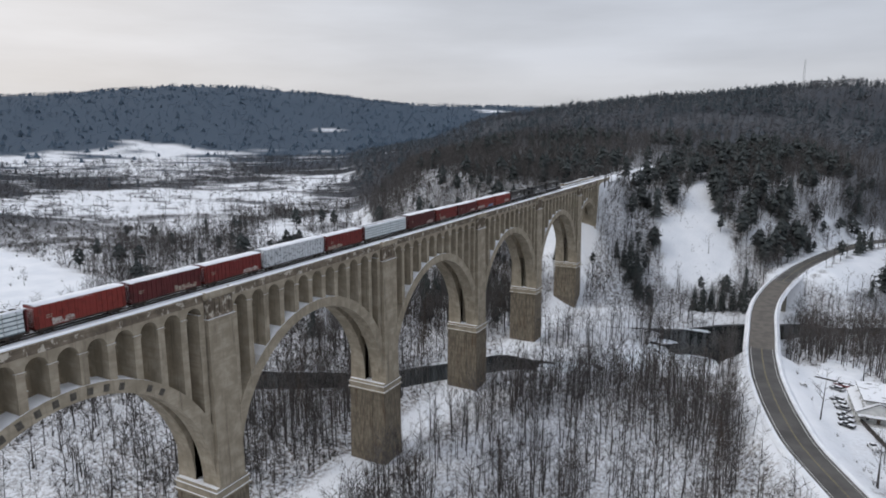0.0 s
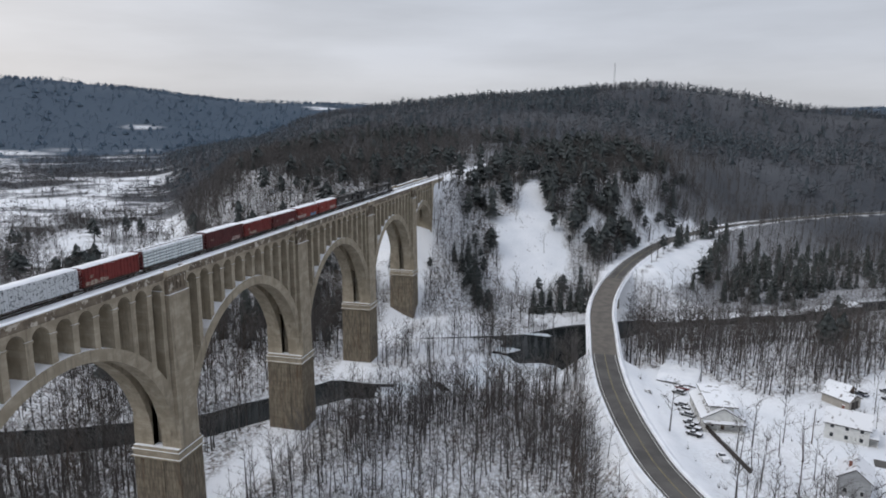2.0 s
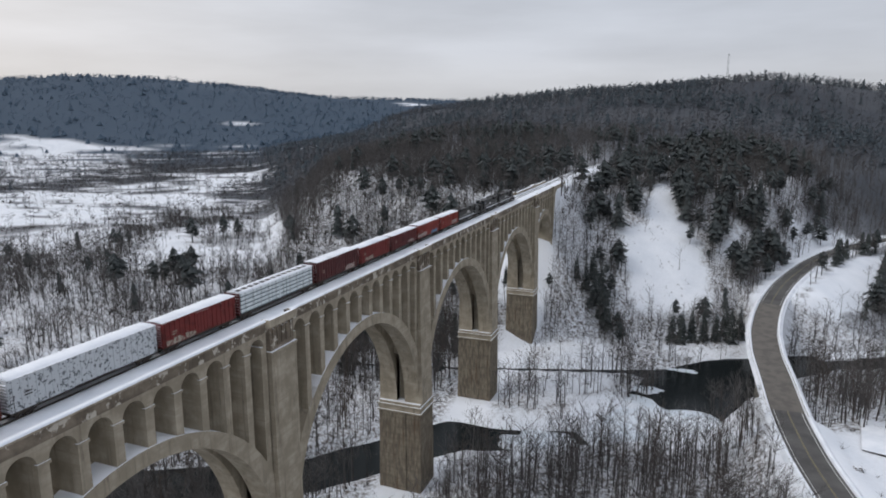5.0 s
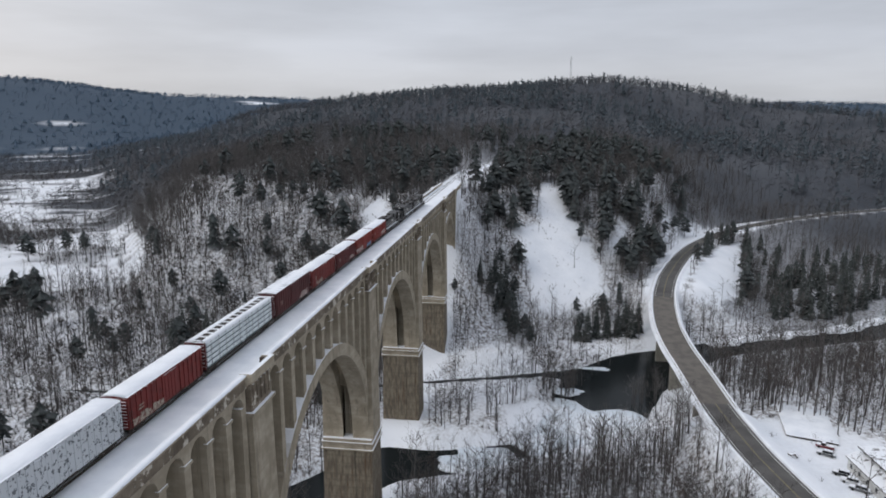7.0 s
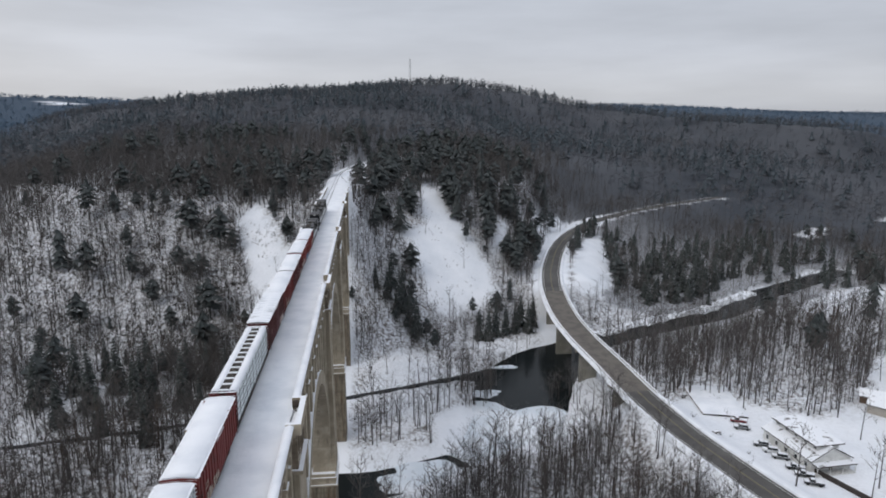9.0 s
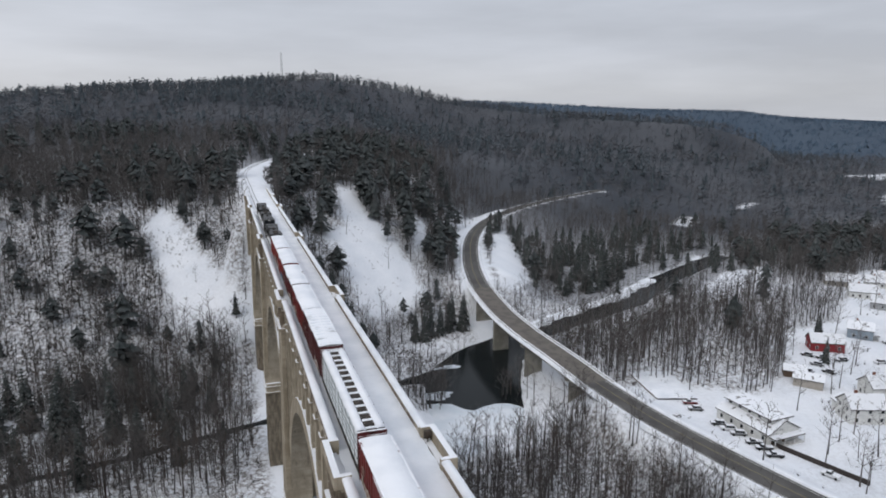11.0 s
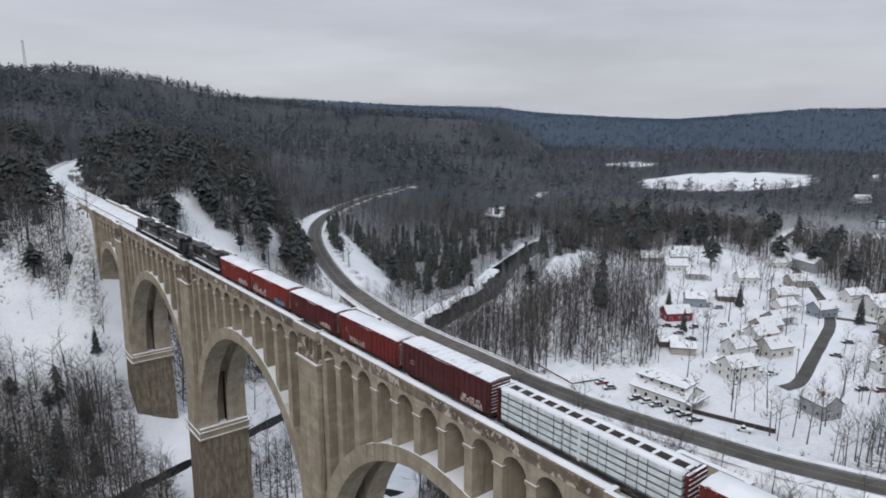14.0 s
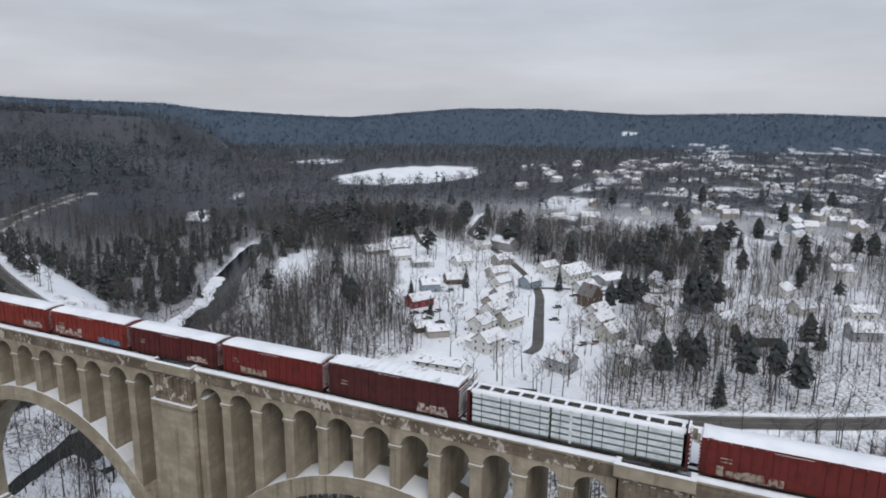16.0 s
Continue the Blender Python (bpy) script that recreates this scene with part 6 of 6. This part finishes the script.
FIRS = [conifer(1, 22, "tall dark hemlock dusted with snow"), conifer(2, 17, "dark spruce dusted with snow"), conifer(3, 13, "young dark spruce dusted with snow")]
FIR_AT = [(27, 214, 0, 1.25), (31, 209, 1, 1.0), (22, 219, 1, 0.9), (17, 222, 2, 1.0), (24, 226, 1, 1.0), (66, 206, 1, 0.95), (70, 210, 0, 0.75), (75, 212, 1, 0.9), (80, 215, 2, 1.1), (62, 207, 2, 1.1), (86, 214, 1, 0.95), (90, 222, 1, 1.0),
          (84, 222, 0, 0.8), (-12, 201, 2, 0.75), (-30, 166, 1, 1.0), (-38, 160, 1, 0.9), (-46, 168, 0, 0.8), (-60, 150, 1, 1.1), (-66, 158, 0, 0.9), (-55, 176, 1, 1.0), (-76, 164, 0, 1.0), (-22, 160, 2, 1.0),
          (178, 262, 1, 1.0), (186, 258, 0, 0.85), (194, 264, 1, 1.0), (202, 272, 0, 0.9), (210, 276, 1, 1.1), (172, 268, 2, 1.1), (190, 274, 1, 1.0), (182, 280, 0, 0.9), (166, 258, 1, 0.9), (160, 252, 2, 1.0), (206, 286, 1, 1.0), (218, 290, 0, 0.9),
          (226, 298, 1, 1.0), (236, 302, 1, 1.0), (170, 284, 1, 1.0), (196, 292, 0, 0.9), (212, 300, 0, 1.0), (180, 296, 1, 1.0), (206, 133, 2, 0.9), (211, 136, 2, 1.0), (252, 124, 2, 1.0), (195, 118, 2, 0.8), (270, 78, 2, 1.1),
          (150, -5, 1, 0.9), (226, -40, 1, 0.9), (262, 40, 0, 1.0), (270, 34, 0, 0.9), (280, 46, 1, 1.0),
          (-34, 148, 0, 0.9), (-42, 140, 1, 1.1), (-50, 150, 0, 1.0), (-58, 138, 1, 1.0), (-64, 146, 0, 1.0), (-72, 136, 0, 0.9), (-80, 150, 0, 1.1), (-86, 140, 1, 1.1), (-40, 172, 1, 0.9), (-68, 172, 0, 0.95), (-90, 164, 0, 1.0), (-98, 152, 1, 1.2),
          (-84, 176, 1, 1.0), (-28, 176, 2, 1.0), (-48, 186, 2, 1.1), (-20, 182, 2, 0.9), (-104, 170, 0, 1.0), (-30, 128, 1, 0.8), (-54, 124, 0, 0.8), (34, 205, 0, 0.9), (29, 220, 1, 1.1)]
seen_kind = set()
for x, y, k, sc in FIR_AT:
    m = pose(x, y, float(height(x, y)), 0, 0, (x * 37) % 360)
    if k not in seen_kind:
        seen_kind.add(k)
        FIRS[k].matrix_basis = m
        continue
    copy_thing(FIRS[k], m @ Matrix.Scale(sc, 4))



def lone_pine(seed, tall, label):
    """A white pine: bare trunk below, uneven tiers of needle tufts above."""
    t = thing("pine", label, "pine", "pines about the village")
    bm = bmesh.new()
    tube(bm, (0, 0, -0.6), (0, 0, tall * 0.95), tall * 0.015, 0.04, 7)
    part("trunk", bm, M_BARK, t)
    v, f = round_pine(seed, 34)
    link_mesh("crown", (v[6:] * tall * np.array([0.98, 0.98, 1.0])).tolist(), (f[2:] - 6).tolist(), M_PINE, t)
    return t


PINES = [lone_pine(301, 20, "tall dark pine with a broad uneven crown"), lone_pine(302, 16, "dark rounded pine standing in snow"), lone_pine(303, 18, "dark pine with ragged tiers of boughs")]
PINE_AT = [(240, 40, 0, 1.1), (246, 35, 2, 1.0), (235, 45, 1, 1.1), (255, 6, 0, 1.1), (261, 0, 1, 1.1), (249, 11, 2, 1.1), (259, 12, 0, 1.0), (244, 4, 1, 1.0), (229, -36, 1, 0.9), (161, 14, 0, 0.9), (167, 3, 2, 1.0),
           (169, -12, 0, 1.0), (163, -28, 1, 1.2), (173, -22, 2, 1.0), (176, 8, 1, 1.0), (300, 26, 1, 1.1), (438, -88, 0, 1.1), (446, -80, 2, 1.1), (633, -63, 0, 1.2),
           (470, -20, 0, 1.1), (520, 40, 2, 1.2), (560, -40, 0, 1.2), (400, -30, 1, 1.1), (340, -40, 1, 1.0), (352, -10, 2, 1.0), (600, 110, 0, 1.2), (660, 30, 0, 1.2), (700, -90, 2, 1.2), (180, 150, 0, 0.9), (188, 158, 1, 1.0)]
seen_pine = set()
for x, y, k, sc in PINE_AT:
    m = pose(x, y, float(height(x, y)), 0, 0, (x * 53 + y * 17) % 360)
    if k not in seen_pine:
        seen_pine.add(k)
        PINES[k].matrix_basis = m
        continue
    copy_thing(PINES[k], m @ Matrix.Scale(sc, 4))

SLIVER = [forked_tree(i) for i in range(8)]
TWIGGY = [forked_tree(30 + i, stout=0.085, twigs=2) for i in range(8)]
THICKET = [forked_tree(60 + i, stout=0.14) for i in range(6)]
FAR = [sliver_tree(20 + i, 9, 0.012, 0.008) for i in range(5)]
SPRUCE = [ragged_conifer(i, 7, 6) for i in range(5)]
PINE = [round_pine(80 + i) for i in range(6)]
STAND = PINE + SPRUCE[:2]
FARSPRUCE = [round_pine(10 + i, 4) for i in range(4)] + [ragged_conifer(10, 4, 5)]
RIDGESPRUCE = [ragged_conifer(20 + i, 2, 4) for i in range(4)]
RIDGE = [sliver_tree(40 + i, 6, 0.018, 0.012) for i in range(4)]
woods("woodland", TWIGGY, px[~single], py[~single], pz[~single], 11, 19, M_WOODS, "leafless woods standing in snow on the valley floor", 1.05)


def ring(r0, r1):
    return lambda a, b: (np.hypot(a - 20, b - 20) >= r0) & (np.hypot(a - 20, b - 20) < r1)


near_box = lambda a, b: ~(((a > 12) & (a < 96) & (b > -70) & (b < 160)) | ((a > -75) & (a < -12) & (b > -10) & (b < 190)))
seen_side = lambda a, b: b > -0.32 * np.abs(a) - 30
x, y, z = scatter(-420, 500, -150, 570, 5.5, lambda a, b: near_box(a, b) & ring(0, 560)(a, b) & seen_side(a, b))
ev = rs.rand(len(x)) < evergreen(x, y) * 0.26 * ~inside(SCAR_WEST, x, y)
by_road = (x > 130) & (x < 330) & (y > 238) & (y < 430)
woods("woodland", SLIVER, x[~ev], y[~ev], z[~ev], 10, 18, M_WOODS, "leafless winter woods on the valley sides", 1.1)
woods("evergreen_woods", STAND, x[ev & ~by_road], y[ev & ~by_road], z[ev & ~by_road], 9, 20, M_PINE, "dark pine stands on the hillside", 1.35)
woods("evergreen_woods", SPRUCE, x[ev & by_road], y[ev & by_road], z[ev & by_road], 8, 17, M_NEEDLE, "dark spruces dusted with snow beside the river", 1.25)
x, y, z = scatter(-120, 150, 165, 350, 4.3, lambda a, b: b > foot(a) - 12)
ev = rs.rand(len(x)) < 0.06 * ~inside(SCAR_WEST, x, y)
woods("woodland", SLIVER, x[~ev], y[~ev], z[~ev], 5, 13, M_WOODS, "young leafless woods on the steep snowy slope", 1.2)
woods("evergreen_woods", STAND, x[ev], y[ev], z[ev], 5, 14, M_PINE, "young evergreens on the steep snowy slope", 1.4)
x, y, z = scatter(-330, -14, 60, 420, 6.2, lambda a, b: ~inside(SCAR_WEST, a, b) & ((a < -70) | (b > 118)))
ev = rs.rand(len(x)) < 0.02 + 0.06 * smooth(0.50, 0.58, fbm(x / 40 + 3, y / 40))
woods("woodland", THICKET, x[~ev], y[~ev], z[~ev], 10, 17, M_WOODS, "dense grey-brown leafless woods below the hill", 1.15)
woods("evergreen_woods", STAND, x[ev], y[ev], z[ev], 11, 21, M_PINE, "dark pines standing among leafless woods", 1.4)
x, y, z = scatter(-115, -18, 128, 186, 9.0, lambda a, b: fbm(a / 22 + 4, b / 22) > 0.48)
woods("evergreen_woods", STAND, x, y, z, 9, 19, M_PINE, "dark hemlocks crowding below the snowy bank", 1.4)
x, y, z = scatter(-150, -10, -190, 0, 4.6)
woods("woodland", SLIVER, x, y, z, 9, 16, M_WOODS, "leafless woods on the flood plain beyond the viaduct", 1.1)
x, y, z = scatter(54, 175, 258, 470, 4.6)
ev = rs.rand(len(x)) < 0.15 * smooth(150, 120, x) + 0.04
woods("woodland", THICKET, x[~ev], y[~ev], z[~ev], 9, 16, M_WOODS, "dense leafless woods over the road cutting", 1.15)
woods("evergreen_woods", STAND, x[ev], y[ev], z[ev], 11, 21, M_PINE, "dark pines over the road cutting", 1.35)
x, y, z = scatter(100, 250, 95, 225, 4.8, lambda a, b: ~inside(VILLAGE, a, b) & (fbm(a / 25 + 6, b / 25) > 0.43))
woods("woodland", SLIVER, x, y, z, 10, 18, M_WOODS, "leafless riverside woods behind the village", 1.1)
n = 170
x, y = rs.uniform(128, 222, n), rs.uniform(-25, 52, n)
ok = (cover(x, y) > 0.02) & (fbm(x / 14 + 1, y / 14) > 0.42) & (along(ROAD, x, y)[0] > 12)
for hx, hy in ((172, 26), (158, 48), (199, 38), (213, 45), (182, 14), (196, 18)):
    ok &= np.hypot(x - hx, y - hy) > 8
x, y = x[ok], y[ok]
woods("woodland", TWIGGY, x, y, height(x, y), 9, 16, M_WOODS, "leafless trees between the road and the village yards", 1.15)
x, y, z = scatter(300, 480, -20, 340, 5.0)
ev = rs.rand(len(x)) < 0.10 * smooth(0.42, 0.55, fbm(x / 40, y / 40 + 9))
woods("evergreen_woods", STAND, x[ev], y[ev], z[ev], 13, 21, M_PINE, "dark pines in the belt of woods behind the village", 1.4)
woods("woodland", SLIVER, x[~ev], y[~ev], z[~ev], 11, 18, M_WOODS, "belt of leafless woods behind the village", 1.15)
x, y, z = scatter(-1700, 1700, -500, 1700, 10.4, lambda a, b: ring(560, 1650)(a, b) & seen_side(a, b))
ev = rs.rand(len(x)) < np.where(y > foot(x), evergreen(x, y) * 0.55 + 0.12, np.where(x < 0, 0.03, 0.07))
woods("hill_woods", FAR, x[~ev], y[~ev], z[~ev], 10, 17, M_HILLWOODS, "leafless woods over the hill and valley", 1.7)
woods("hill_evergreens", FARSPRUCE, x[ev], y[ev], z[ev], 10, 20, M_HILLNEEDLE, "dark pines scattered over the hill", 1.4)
x, y, z = scatter(-4300, 4300, -900, 4300, 30, lambda a, b: ring(1650, 4300)(a, b) & seen_side(a, b))
ev = rs.rand(len(x)) < 0.12 + 0.2 * (fbm(x / 400, y / 400) > 0.5)
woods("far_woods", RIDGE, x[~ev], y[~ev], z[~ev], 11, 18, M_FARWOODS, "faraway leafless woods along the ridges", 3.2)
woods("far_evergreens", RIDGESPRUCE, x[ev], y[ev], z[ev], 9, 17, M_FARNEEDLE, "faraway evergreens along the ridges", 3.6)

# undergrowth: bare shrubs along the banks and under the trees
SHRUB = []
for seed in range(4):
    g = np.random.RandomState(70 + seed)
    v, f = [], []
    for i in range(13):
        a, lean = g.uniform(0, 6.283), g.uniform(0.15, 0.9)
        b = len(v)
        v += [(-0.02 * math.sin(a), 0.02 * math.cos(a), -0.05), (0.02 * math.sin(a), -0.02 * math.cos(a), -0.05), (math.cos(a) * lean, math.sin(a) * lean, g.uniform(0.55, 1.0))]
        f.append((b, b + 1, b + 2))
    SHRUB.append((np.array(v), np.array(f)))
x, y, z = scatter(-160, 240, -90, 260, 3.6, lambda a, b: seen_side(a, b))
woods("undergrowth", SHRUB, x, y, z, 0.9, 3.0, M_WOODS, "bare brown shrubs poking through the snow", 1.1)
x, y, z = scatter(-430, -40, 30, 420, 3.4)
woods("undergrowth", SHRUB, x, y, z, 1.5, 4.0, M_WOODS, "brown brush under the hillside woods and on the meadows", 1.3)
n = 1700
x, y = rs.uniform(-64, -6.5, n), rs.uniform(184, 272, n)
ok = fbm(x / 8 + 5, y / 8) > np.where(inside(SCAR_WEST, x, y), 0.54, 0.40)
x, y = x[ok], y[ok]
z = height(x, y)
woods("undergrowth", SHRUB, x, y, z, 0.6, 2.0, M_WOODS, "bare shrubs scattered down the snowy bank", 1.0)
x, y, z = scatter(-1300, -330, 0, 950, 6.4)
woods("undergrowth", SHRUB, x, y, z, 2.0, 6.0, M_WOODS, "brown brush in strips over the snowy meadows", 1.4)
n = 420
x, y = rs.uniform(28, 80, n), rs.uniform(222, 330, n)
ok = inside(SCAR, x, y) & (fbm(x / 6 + 3, y / 6) > 0.47)
x, y = x[ok], y[ok]
woods("undergrowth", SHRUB, x, y, height(x, y), 0.5, 1.5, M_WOODS, "scattered stubble and shrubs on the snowy slide", 1.0)
n = 1500
x, y = rs.uniform(7.5, 34, n), rs.uniform(226, 420, n)
x = x + rail_bend(y)
ok = ~inside(SCAR, x, y) & (fbm(x / 9, y / 9) > 0.42)
x, y = x[ok], y[ok]
woods("undergrowth", SHRUB, x, y, height(x, y), 1.0, 3.4, M_WOODS, "bare shrubs on the bank below the track", 0.9)
n = 1500
x, y = rs.uniform(112, 330, n), rs.uniform(-60, 210, n)
ok = inside(VILLAGE, x, y) & (fbm(x / 12 + 2, y / 12) > 0.5) & (along(STREET, x, y)[0] > 6) & (along(ROAD, x, y)[0] > 10)
x, y = x[ok], y[ok]
woods("undergrowth", SHRUB, x, y, height(x, y), 0.8, 2.6, M_WOODS, "garden hedges and bare shrubs between the village houses", 1.1)
x, y, z = scatter(-150, -10, -190, 0, 3.0)
woods("undergrowth", SHRUB, x, y, z, 1.2, 3.2, M_WOODS, "bare brown shrubs on the flood plain beyond the viaduct", 1.2)
